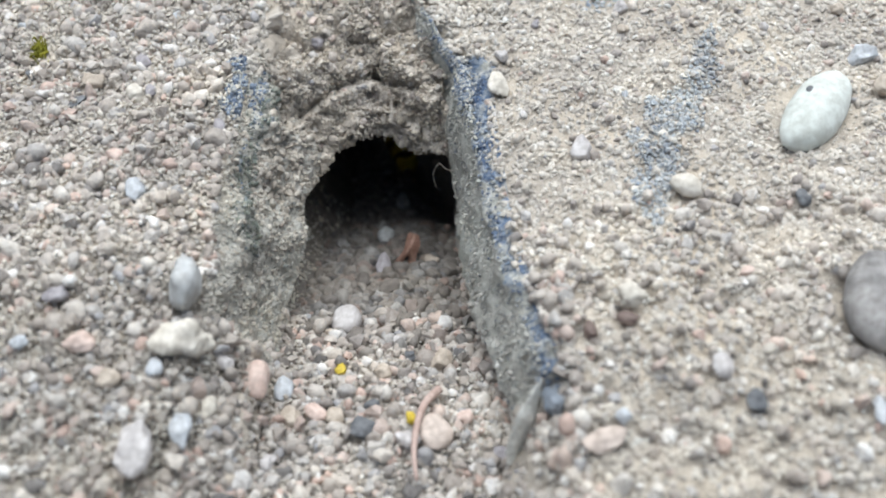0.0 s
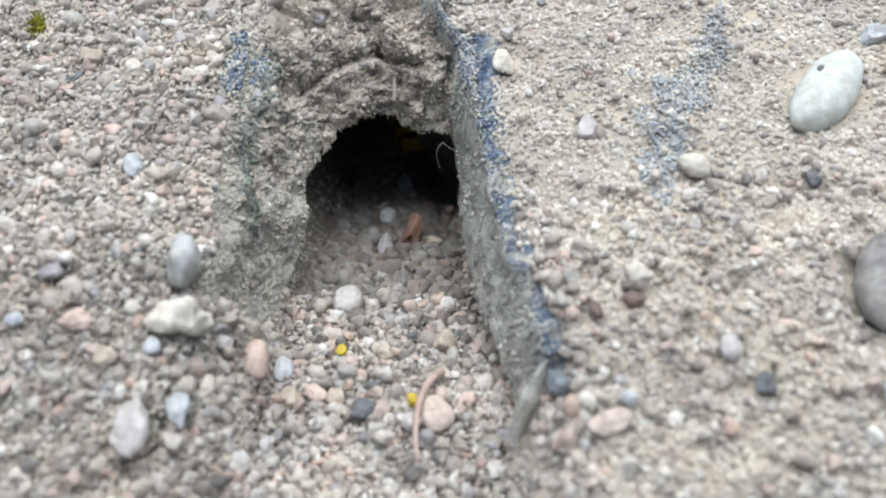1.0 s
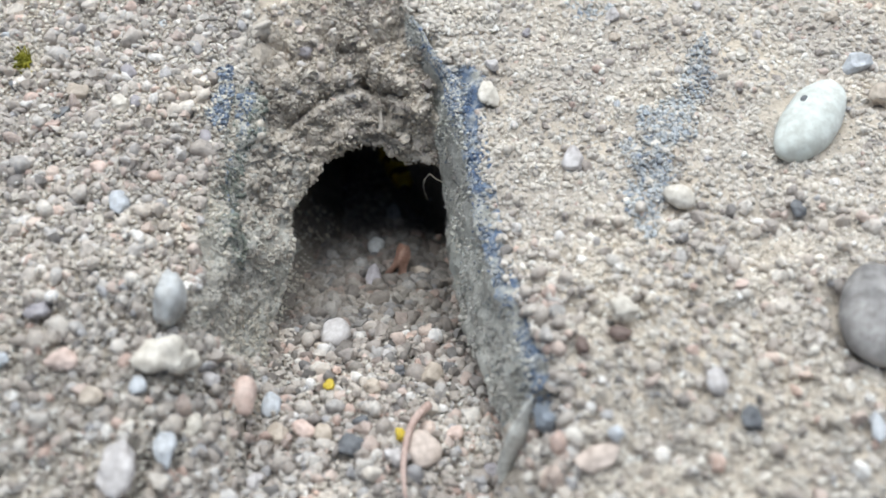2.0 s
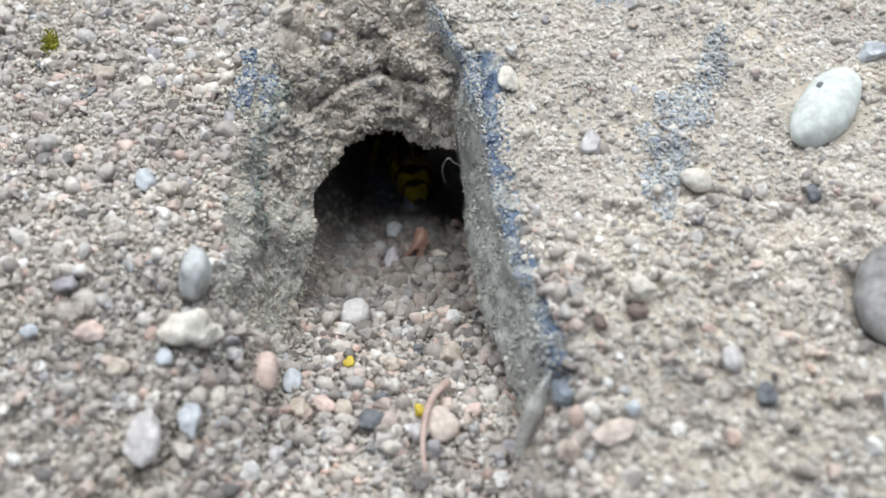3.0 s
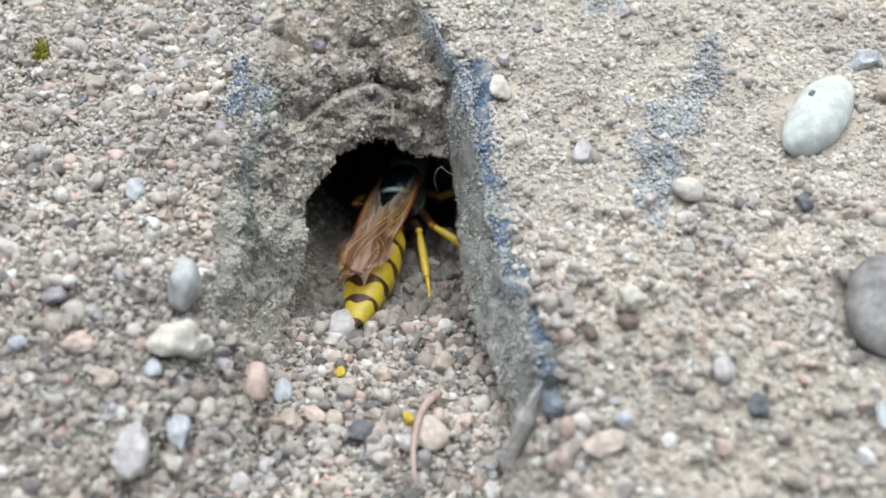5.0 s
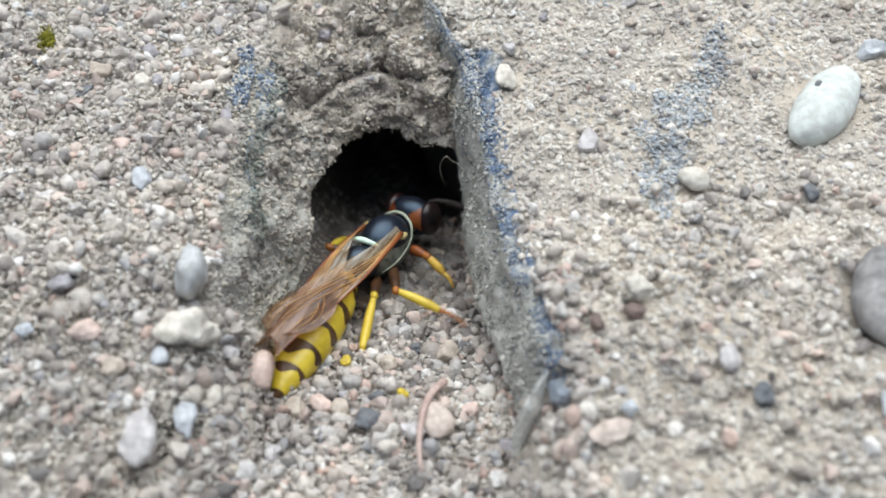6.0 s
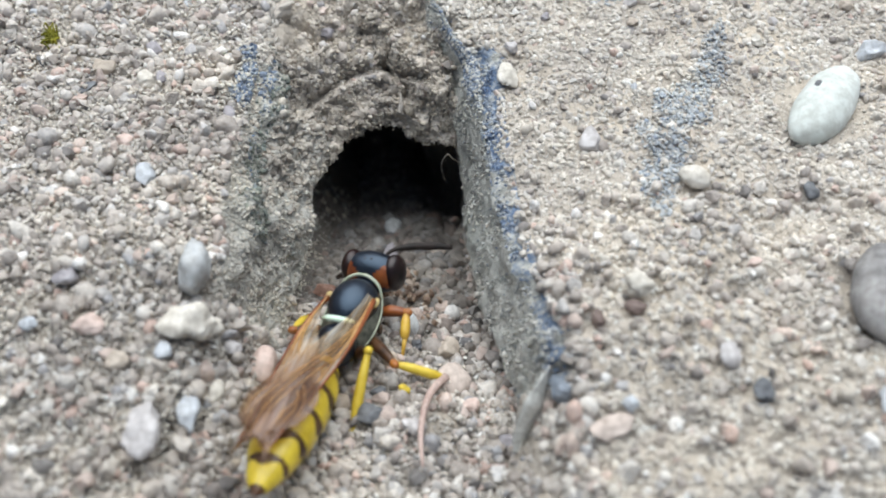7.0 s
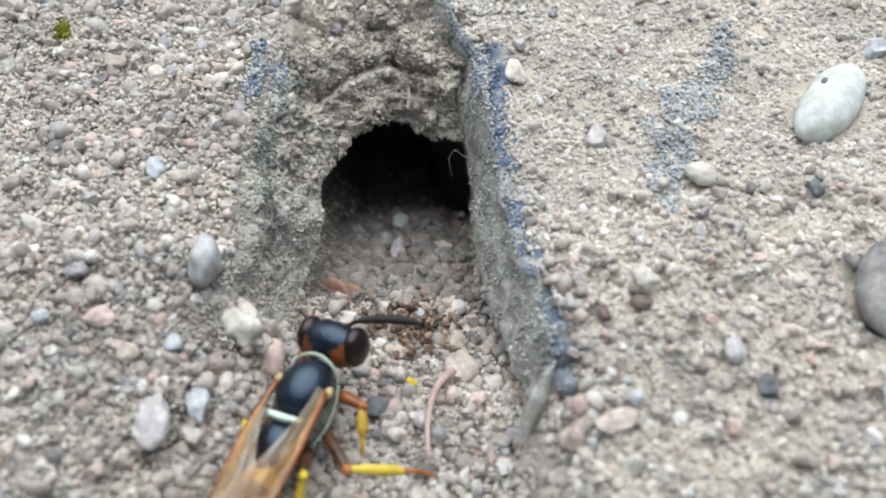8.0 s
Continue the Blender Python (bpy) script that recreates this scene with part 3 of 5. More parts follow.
def blue_stain(x, y):
    """The streak of old blue paint that shows through on the stone."""
    mid = 11.0 + np.interp(y, [-1, 1, 3, 7, 11, 14], [-0.3, 0.0, 0.4, 2.2, 4.4, 5.4])
    half = np.interp(y, [-1.5, 0.5, 3, 6, 8, 12, 14], [0.1, 0.9, 1.6, 1.7, 1.5, 0.7, 0.1])
    wob = rough(flat3(x, y), 0.7, 61, 2)
    spot = np.clip(0.75 - np.hypot((x - 9.9) / 1.8, (y - 17.1) / 1.1) + 0.7 * wob, 0, 1)
    return np.maximum(spot, np.clip(1.15 - np.abs(x - mid) / np.maximum(half, 0.05) + 0.55 * wob, 0, 1) * (y > -1.5) * (y < 14))


def rim_stain(x, y):
    """Blue paint on the rims of both stones."""
    r = np.clip(1 - np.abs(x - right_top(y) - 0.2) / 0.8 + 0.5 * rough(flat3(x, y), 0.8, 63, 2), 0, 1) * (y > -10.5) * (y < 12)
    blob = np.clip(1.3 - np.hypot((x - 1.5) / 1.2, (y - 11.2) / 1.2), 0, 1)
    left = np.clip(1.3 - np.hypot((x + 12.75) / 0.8, (y - 10.4) / 2.2) + 0.4 * rough(flat3(x, y), 0.9, 64, 2), 0, 1)
    return np.maximum(np.maximum(r * 0.8, blob), left)


def lay_sand():
    rng = np.random.default_rng(7)
    kinds = {"coarse": [], "fine": [], "faded": [], "bluefine": [], "damp": [], "shaded": [], "spoil": [], "spoilfine": []}

    def lay(x, y, d, sink, kind):
        z = height(x, y)
        keep = ~covered(x, y) & ~on_flank(x, y) & ((d < 0.4) | (rim_stain(x, y) < 0.2)) & (np.abs(x) < 27.5 + 0.22 * y)
        blue = rim_stain(x, y) > rng.uniform(0.1, 0.5, len(x))
        faded = (blue_stain(x, y) > rng.uniform(0.0, 0.5, len(x))) & (d < 0.5)
        keep &= ~((x < left_toe(y) + 0.05 + 0.3 * d) & (x > left_lip(y)) & (y > -1))
        keep &= (x > right_top(y) + np.interp(y, [-6, 2, 8, 11], [0.85, 0.7, 0.8, 1.2])) | (x < right_toe(y) + 0.1) | (y > 12.3) | (y < -9.5)
        for px, py, r in FOOT:
            keep &= (np.hypot(x - px, y - py) > r) | (d < 0.3)
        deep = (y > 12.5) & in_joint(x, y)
        # towards the mouth more grains take the colours darkened for shade
        shaded = keep & ~deep & in_joint(x, y) & (y > -6) & keep_in(x, y) & (rng.uniform(0, 1, len(x)) < np.interp(y, [-6, -2, 0.5], [0.0, 0.6, 1.0]))
        kinds["shaded"].append(np.stack([x, y, z + d * 0.2, d], 1)[shaded])
        keep &= ~shaded
        # the "damp" list: deep grains, in colours darkened for the burrow's shade
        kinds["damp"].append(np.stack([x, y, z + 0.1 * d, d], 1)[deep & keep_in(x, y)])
        keep &= ~deep
        # joint floor and all near ground: dug sand, its tone also carrying shade
        dug = keep & ~blue & ~faded & ((in_joint(x, y) & (y > -5)) | (y < -3.5 + 2.5 * rough(flat3(x, y), 0.25, 67, 2)))
        kinds["spoil" if kind == "coarse" else "spoilfine"].append(np.stack([x, y, z + d * sink, d], 1)[dug])
        keep &= ~dug
        for sel, k in ((keep & ~blue & ~faded, kind), (keep & blue, "bluefine"), (keep & faded & ~blue, "faded")):
            if sel.any():
                kinds[k].append(np.stack([x[sel], y[sel], z[sel] + d[sel] * sink[sel] if np.ndim(sink) else z[sel] + d[sel] * sink, d[sel]], 1))

    def sizes(n, lo, mean, hi):
        return np.clip(mean * np.exp(rng.normal(0, 0.32, n)), lo, hi)

    # coarse grit on the near and left ground
    x, y = scatter(6400, -34, -11.5, -20, 26, rng)
    lay(x, y, sizes(len(x), 0.28, 0.52, 1.3), rng.uniform(0.0, 0.5, len(x)), "coarse")
    x, y = scatter(27000, -34, -11.5, -20, 26, rng)
    lay(x, y, sizes(len(x), 0.13, 0.24, 0.45), rng.uniform(0.1, 0.7, len(x)), "fine")
    x, y = scatter(24000, -34, -11.5, -20, 26, rng)
    lay(x, y, sizes(len(x), 0.1, 0.18, 0.32), rng.uniform(0.5, 2.0, len(x)), "fine")
    # fine crust on the right-hand stone
    x, y = scatter(1900, 1, 34, -20, 26, rng)
    lay(x, y, sizes(len(x), 0.28, 0.4, 0.85), rng.uniform(-0.25, 0.15, len(x)), "coarse")
    x, y = scatter(40000, 0, 34, -20, 26, rng)
    lay(x, y, sizes(len(x), 0.15, 0.32, 0.7), rng.uniform(-0.38, 0.06, len(x)), "fine")
    x, y = scatter(700, 3.5, 26, -20, 1, rng)
    lay(x, y, sizes(len(x), 0.34, 0.52, 1.0), rng.uniform(-0.1, 0.4, len(x)), "coarse")
    # dust of old paint on the streak
    x, y = scatter(5200, 9, 18, -1.5, 14, rng)
    f = blue_stain(x, y) > 0.12
    lay(x[f], y[f], sizes(f.sum(), 0.12, 0.2, 0.34), rng.uniform(0.1, 0.6, f.sum()), "fine")
    x, y = scatter(6500, -13.9, -11.7, 7.5, 13.2, rng)
    f = rim_stain(x, y) > 0.3
    lay(x[f], y[f], sizes(f.sum(), 0.1, 0.17, 0.26), rng.uniform(0.4, 1.6, f.sum()), "fine")
    # over the far lip of the left-hand stone
    y = rng.uniform(11.8, 26, 2600)
    x = left_lip(y) + rng.uniform(-0.6, 1.5, len(y))
    d = sizes(len(y), 0.16, 0.3, 0.7)
    kinds["fine"].append(np.stack([x, y, height(x, y) + 0.25 * d, d], 1))
    # behind the bridge
    x, y = scatter(6500, -12.5, 4, 15, 26, rng)
    lay(x, y, sizes(len(x), 0.16, 0.3, 0.6), 0.25, "fine")
    # the joint's floor and the spoil in front
    x, y = scatter(7600, -15.5, 5.5, -20, 20, rng)
    f = in_joint(x, y) | (y < -4)
    lay(x[f], y[f], sizes(f.sum(), 0.3, 0.53, 1.15), rng.uniform(0.1, 0.6, f.sum()), "coarse")
    # under the edge of the right-hand stone
    y = rng.uniform(-9, 12, 900)
    d = sizes(len(y), 0.26, 0.46, 0.9)
    kinds["spoil"].append(np.stack([right_toe(y) + rng.uniform(-0.1, 1.3, len(y)), y, height(right_toe(y) - 0.1, y) + 0.2 * d, d], 1))
    x, y = scatter(12000, -15.5, 5.5, -20, 17, rng)
    f = in_joint(x, y) | (y < -4)
    lay(x[f], y[f], sizes(f.sum(), 0.14, 0.29, 0.5), rng.uniform(0.1, 0.5, f.sum()), "fine")
    x, y = scatter(15000, -15.5, 5.5, -20, 13, rng)
    f = (in_joint(x, y) & keep_in(x, y) & (y < 1)) | (y < -4)
    lay(x[f], y[f], sizes(f.sum(), 0.1, 0.18, 0.32), rng.uniform(0.6, 2.2, f.sum()), "fine")
    # larger grains rolled down into the mouth
    x, y = scatter(750, -9, 1, -3, 12, rng)
    f = in_joint(x, y)
    lay(x[f], y[f], sizes(f.sum(), 0.55, 0.8, 1.25), rng.uniform(0.2, 0.75, f.sum()), "coarse")
    # sand heaped against the foot of the left flank
    y = rng.uniform(-2.5, 11, 650)
    x = left_toe(y) + rng.uniform(-0.55, 0.5, len(y))
    d = sizes(len(y), 0.22, 0.42, 0.8)
    heap = np.stack([x, y, height(left_toe(y) + 0.3, y) + rng.uniform(0.0, 0.3, len(y)), d], 1)
    kinds["spoil"].append(heap[y < 0]), kinds["shaded"].append(heap[y >= 0])
    for kind, level, mat, name, label in (("coarse", 2, M_GRAIN, "coarse_sand", "loose coarse beige, grey and pink sand grains"),
                                          ("fine", 1, M_FINE, "fine_sand", "fine beige sand grains lying close together"),
                                          ("faded", 1, M_FADED, "faded_paint_sand", "fine sand tinted by a faded blue paint streak"),
                                          ("spoil", 2, M_SPOIL_SHADE, "dug_sand", "coarse grey-brown dug and near sand, darkened for shade"),
                                          ("spoilfine", 1, M_SPOILFINE_SHADE, "dug_fine_sand", "fine grey-brown dug and near sand, darkened for shade"),
                                          ("shaded", 2, M_MOUTH_SHADE, "moist_sand", "grey-brown sand grains at the burrow mouth, darkened for shade"),
                                          ("damp", 1, M_DEEP_SHADE, "burrow_sand", "sand deep in the burrow, coloured dark for its shade"),
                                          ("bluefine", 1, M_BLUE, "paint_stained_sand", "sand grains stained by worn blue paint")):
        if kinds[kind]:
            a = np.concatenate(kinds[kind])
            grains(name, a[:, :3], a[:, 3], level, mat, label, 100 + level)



def crumb_bridge():
    """Grains that stick to the soil bridge."""
    rng = np.random.default_rng(17)
    sel = (BRIDGE_S > 0.02) & (BRIDGE_S < 0.68)
    p, nn = BRIDGE[sel].reshape(-1, 3), BRIDGE_N[sel].reshape(-1, 3)
    k = rng.integers(0, len(p), 27000)
    d = np.clip(0.135 * np.exp(rng.normal(0, 0.45, len(k))), 0.1, 0.8)
    at = p[k] + rng.normal(0, 0.12, (len(k), 3)) + nn[k] * (d * -0.12)[:, None]
    grains("soil_crumbs", at, d, 1, M_SOILBITS, "damp sand crumbs stuck to the soil arch", 300)
    k = rng.integers(0, len(p), 700)
    k = k[rng.uniform(0, 1, len(k)) < np.interp(p[k, 1], [9, 13, 20], [0.12, 0.6, 1.0])]
    d = np.clip(0.36 * np.exp(rng.normal(0, 0.3, len(k))), 0.22, 0.8)
    grains("arch_grit", p[k] + nn[k] * (d * 0.1)[:, None], d, 2, M_GRAIN, "coarse grit stuck in the soil arch", 310)


crumb_bridge()


def crumb_flanks():
    rng = np.random.default_rng(19)
    y = np.concatenate([rng.uniform(-5.5, 14, 9000), rng.uniform(-5.5, 6, 5000)])
    f = rng.uniform(0, 1, len(y)) * np.interp(y, [-3, 0], [1.0, 0.91])
    foot = rng.uniform(0, 1, len(y)) < 0.2
    f[foot] = rng.uniform(0.9, 0.995, foot.sum())
    x = left_lip(y) + f * (left_toe(y) - left_lip(y))
    z = height(x, y)
    p = np.stack([x, y, z], 1)
    bulge = flank_bulge(p) * np.clip(-floor_z(y) / 4.5, 0, 1) * np.minimum(np.abs(z - ground_z(x, y)), 1.2) / 1.2
    bulge *= np.clip((1 - f) / 0.2, 0.35, 1)
    p[:, 0] -= undercut(1 - f, y)
    p[:, 0] += bulge * 1.1
    p[:, 2] += bulge * 0.7
    d = np.clip(0.17 * np.exp(rng.normal(0, 0.42, len(y))), 0.09, 0.6)
    off = x - left_lip(y) - np.interp(y, [-2, 4, 12], [1.3, 1.1, 0.7])
    streak = np.clip(1.15 - np.abs(off) / 0.62 + 0.5 * rough(p, 0.7, 66, 2), 0, 1)
    d = d * np.interp(y, [1, 6], [0.7, 1.0])
    blue = (streak > rng.uniform(0.2, 0.7, len(x))) & (f < np.interp(y, [4, 9], [0.3, 0.16])) & (rng.uniform(0, 1, len(x)) < np.interp(y, [3, 6, 9], [0.0, 0.35, 0.9])) & (y < 12.6)
    green = ~blue & (streak > rng.uniform(0.1, 0.65, len(x))) & (y > 0) & (y < 12.6)
    sandy = ~blue & ~green & (rng.uniform(0, 1, len(x)) < np.interp(y + 0.9 * rough(p, 0.5, 68, 2), [1, 4, 6], [0.12, 0.5, 1.0]) * np.interp(f, [0.1, 0.3, 0.85, 0.95], [0.5, 1, 1, 0.2]))
    rest = ~(blue | green | sandy)
    grains("mortar_crumbs", p[rest], d[rest], 1, M_WALLBITS, "grey mortar crumbs on the concrete flank", 400)
    grains("painted_crumbs", p[blue], d[blue], 1, M_BLUE, "blue-painted crumbs on the concrete flank", 410)
    grains("lichen_crumbs", p[green], d[green], 1, M_LICHEN, "grey-green lichen crumbs on the concrete flank", 415)
    grains("flank_sand", p[sandy], d[sandy] * 1.25, 1, M_SOILBITS, "beige sand caked on the concrete flank", 420)
    # fine crust on the right-hand flank
    y = np.concatenate([rng.uniform(-10, 16, 6500), rng.uniform(9, 17, 2600)])
    f = rng.uniform(0.3, 0.97, len(y))
    x = right_toe(y) + f * (right_top(y) - right_toe(y))
    z = height(x, y)
    p = np.stack([flank_x(f, y) + 0.04, y, z], 1)
    p[:, 0] -= flank_bulge(p) * 0.5 * np.clip(-floor_z(y) / 4.5, 0, 1) * np.minimum(np.abs(z - ground_z(x, y)), 1.2) / 1.2
    d = np.clip(0.11 * np.exp(rng.normal(0, 0.4, len(y))), 0.07, 0.3)
    blue = (z > -1.4) & (rng.uniform(0, 1, len(y)) < np.interp(y + 1.2 * rough(p, 0.7, 69, 2), [-10, 8, 9.6, 12.4, 15], [0.1, 0.15, 0.85, 0.8, 0.25]))
    grains("flank_crust", p[~blue], d[~blue], 1, M_FLANKBITS, "grey mineral crust on the concrete flank", 430)
    grains("painted_crust", p[blue], d[blue], 1, M_BLUE, "blue paint flecks on the rounded concrete shoulder", 435)
    y = np.concatenate([rng.uniform(-9.5, 12.2, 800), rng.uniform(9.5, 15.5, 260)])
    x = right_top(y) + rng.normal(0.3, 0.3, len(y)) + np.interp(y, [9, 11.5], [0, -0.5]) * rng.uniform(0, 1.6, len(y))
    p = np.stack([x, y, height(x, y) - 0.32 * np.exp(-np.abs(x - right_top(y)) / 0.45)], 1)
    d = np.clip(0.13 * np.exp(rng.normal(0, 0.4, len(y))), 0.08, 0.3)
    grains("rim_crust", p, d, 1, M_BLUE, "worn blue paint flecks on the concrete rim", 440)


crumb_flanks()


# ---------------------------------------------------------------- pebbles and litter
SERIAL = [0]
FOOT = []


def stone_mesh(a, b, c, shape, seed, mat):
    """A stone with the given axes in millimetres."""
    lump, boxy = {"oval": (0.1, 0.0), "smooth": (0.16, 0.0), "rough": (0.34, 0.1), "boxy": (0.07, 0.35), "flat": (0.22, 0.2), "knobbly": (0.75, 0.15)}[shape]
    bm = bmesh.new()
    bmesh.ops.create_icosphere(bm, subdivisions=4, radius=1)
    v = np.array([p.co for p in bm.verts])
    f = [[q.index for q in t.verts] for t in bm.faces]
    bm.free()
    if boxy:
        v = np.sign(v) * np.abs(v) ** (1 - boxy)
        v /= np.abs(v).max()
    rng = np.random.default_rng(seed)
    for _ in range({"oval": 0, "smooth": 5}.get(shape, 9)):
        n = rng.normal(size=3)
        n /= np.linalg.norm(n)
        v = v - np.maximum(0, v @ n - rng.uniform(0.62, 0.85))[:, None] * n * (0.6 if shape == "smooth" else 0.9)
    v = v * (1 + lump * rough(v, 0.85, seed, 2) + 0.25 * lump * rough(v, 2.6, seed + 9, 3))[:, None]
    v = v / np.abs(v).max(0) * np.array([a, b, c]) / 2
    return mesh_of("pebble", v, f, mat)


def pebble(x, y, a, b, c, rz, mat, shape, label, name="pebble", sink=0.14, tilt=0.0):
    SERIAL[0] += 1
    FOOT.append((x, y, 0.25 * (a + b)))
    z = float(height(x, y)) + (0.22 if in_joint(x, y) or y < -4 else 0.0)
    ob = new(name, stone_mesh(a, b, c, shape, 500 + SERIAL[0] * 7, mat))
    ob.matrix_basis = pose(x * MM, y * MM, (z + c * (0.5 - sink)) * MM, tilt, 0, rz)
    return tagged(ob, label, name.split("_")[-1] if name != "pebble" else "pebble", "pebbles and chips in the sand")


white_pebble = pebble(21.0, 6.4, 7.5, 3.2, 2.6, 54, M_WHITE, "oval", "smooth chalk-white oval pebble with a dark pit", sink=0.3)
pebble(21.0, -7.0, 5.9, 4.0, 3.2, -99, M_DARKGREY, "oval", "large mottled grey pebble half sunk in sand", sink=0.3)
pebble(24.9, 11.1, 2.02, 1.42, 1.13, 14, M_BLUISH, "rough", "pale bluish quartz pebble on the sand")
pebble(12.7, 1.4, 1.85, 1.45, 1.2, -26, M_CREAM, "smooth", "pale tan rounded pebble on fine sand")
pebble(7.4, 4.9, 1.8, 1.35, 0.9, -94, M_QUARTZ, "boxy", "milky square quartz chip on fine sand")
pebble(2.9, 9.7, 1.84, 1.27, 1.01, -86, M_CREAM, "rough", "cream pebble beside the blue stone rim")
pebble(3.3, 12.1, 1.18, 0.89, 0.71, -82, M_QUARTZ, "rough", "small white quartz grain near the rim")
pebble(18.9, 0.3, 1.21, 0.91, 0.73, -99, M_SLATE, "rough", "small dark slate pebble on fine sand")
pebble(13.5, -12.3, 1.27, 1.0, 0.8, -88, M_SLATE, "rough", "dark slate pebble on the near sand")
pebble(8.5, -6.2, 1.68, 1.40, 1.12, -7, M_CREAM, "rough", "pale pebble lying over brown grit")
pebble(8.1, -7.4, 1.44, 0.83, 0.66, -10, M_BROWN, "rough", "dark brown grit under a pale pebble")
pebble(12.3, -10.5, 1.61, 1.06, 0.85, -93, M_QUARTZ, "smooth", "whitish quartz pebble on the near sand")
pebble(11.1, 16.0, 1.17, 0.92, 0.73, 12, M_QUARTZ, "rough", "small white quartz chip")
pebble(7.3, -12.6, 0.98, 0.88, 0.71, -23, M_BLUISH, "rough", "pale bluish quartz chip on the near sand")
pebble(6.4, -13.7, 2.24, 1.34, 0.67, 9, M_TAN2, "flat", "flat pale pinkish tan pebble sunk in sand", sink=0.55)
pebble(6.4, -7.8, 1.11, 0.72, 0.57, -80, M_BROWN, "rough", "small dark brown grain")
pebble(19.3, -12.9, 1.63, 0.77, 0.62, -97, M_BLUISH, "rough", "pale blue quartz chip at the sand's edge")
pebble(25.6, 8.2, 1.67, 1.64, 1.31, -82, M_TAN, "rough", "tan pebble beside the white one")
pebble(-25.4, 12.1, 1.13, 0.75, 0.60, -61, M_SLATE, "rough", "dark slate grain beside green moss")
pebble(-17.2, 1.7, 1.72, 1.09, 0.87, -78, M_BLUISH, "boxy", "flat pale quartz chip lying in coarse sand")
pebble(-14.0, -4.3, 3.4, 2.1, 3.2, -88, M_GREY, "rough", "upright grey stone beside the joint", sink=0.3)
pebble(-14.9, -9.1, 1.13, 0.93, 0.74, -66, M_BLUISH, "smooth", "small bluish quartz pebble")
pebble(-18.7, -7.6, 1.71, 1.38, 1.10, -11, M_PINK, "rough", "pinkish tan pebble in coarse sand")
pebble(-10.9, -7.1, 2.5, 1.8, 1.5, -88, M_PINK, "smooth", "pink feldspar pebble in front of the burrow")
pebble(-9.7, -6.9, 1.6, 1.1, 0.9, -90, M_BLUISH, "smooth", "pale quartz pebble beside the pink one")
pebble(-12.7, -9.9, 1.46, 0.89, 0.71, -103, M_CREAM, "smooth", "cream oval pebble on coarse sand")
pebble(-15.5, -12.9, 3.5, 2.1, 1.7, -94, M_QUARTZ, "rough", "large pale grey pebble on the near sand")
pebble(-13.8, -11.4, 2.5, 1.3, 1.0, -71, M_BLUISH, "rough", "bluish grey pebble on the near sand")
quartz = pebble(-6.7, -1.0, 2.45, 1.95, 1.4, -94, M_QUARTZ, "smooth", "translucent quartz pebble on the burrow floor")
pebble(-8.8, 1.2, 0.77, 0.45, 0.36, -102, M_CREAM, "smooth", "tiny white grain at the burrow floor's edge")
pink_pebble = pebble(-1.5, -10.3, 2.2, 1.9, 1.1, -70, M_TAN2, "smooth", "pinkish tan pebble under a dry rootlet")
pebble(-4.6, 9.1, 1.30, 1.41, 1.04, -28, M_GREY, "smooth", "grey grain on the burrow floor")
pebble(-4.6, 4.9, 1.89, 1.03, 0.82, -100, M_PURPLE, "smooth", "pale grain leaning on a husk")
pebble(-1.7, 5.9, 1.5, 0.85, 0.6, -8, M_TAN, "rough", "blunt tan grain in the burrow")
pebble(-1.0, -4.9, 1.54, 1.46, 1.17, -21, M_TAN, "rough", "tan pebble on the burrow floor")
pebble(-7.9, -8.6, 1.43, 1.08, 0.86, -50, M_PINK, "smooth", "pinkish pebble on the spoil")
pebble(-6.8, -8.9, 1.24, 1.02, 0.81, -63, M_TAN, "smooth", "tan pebble on the spoil")
pebble(-5.2, -10.0, 1.60, 1.29, 1.03, -18, M_SLATE, "rough", "dark slate pebble on the spoil")
pebble(-18.5, 12.6, 1.62, 0.95, 0.76, -74, M_PURPLE, "rough", "violet grey pebble in coarse sand")
pebble(-18.4, 9.3, 1.30, 1.12, 0.90, -49, M_CREAM, "rough", "cream pebble in coarse sand")
pebble(-17.5, 9.4, 1.08, 0.72, 0.58, -70, M_PURPLE, "smooth", "small violet grey pebble")
pebble(-21.3, 11.0, 1.85, 1.41, 1.13, -29, M_TAN, "rough", "tan crumb of sandstone over dark grit")
pebble(-22.0, 9.3, 1.44, 0.73, 0.58, 56, M_SLATE, "rough", "dark grit beside a sandstone crumb")
pebble(-18.8, 4.4, 1.14, 1.06, 0.85, -26, M_PINK, "rough", "pinkish tan pebble in coarse sand")
pebble(-13.5, 7.5, 1.33, 0.78, 0.63, -77, M_PURPLE, "smooth", "violet grey grain near the stone flank")
pebble(-9.1, -8.9, 1.29, 1.13, 0.90, -38, M_TAN, "rough", "tan pebble on the spoil")
pebble(2.0, -11.4, 1.18, 0.91, 0.73, -52, M_PURPLE, "rough", "violet grey grain below the stone edge")
pebble(-4.3, -5.7, 1.09, 1.00, 0.80, -25, M_TAN, "rough", "tan grain on the spoil")
pebble(-4.8, -8.3, 1.00, 0.84, 0.67, -33, M_SLATE, "rough", "dark grain on the spoil")
pebble(-2.8, -4.4, 0.76, 0.64, 0.51, -67, M_SLATE, "rough", "dark grain on the burrow floor")
pebble(-10.0, -11.8, 0.88, 1.13, 0.71, -26, M_QUARTZ, "rough", "pale grain on the spoil")
pebble(-2.9, -10.8, 1.34, 1.21, 0.97, -65, M_QUARTZ, "rough", "pale grey grain on the spoil")
pebble(0.2, -9.2, 1.02, 0.89, 0.71, -32, M_PINK, "rough", "pinkish grain on the spoil")
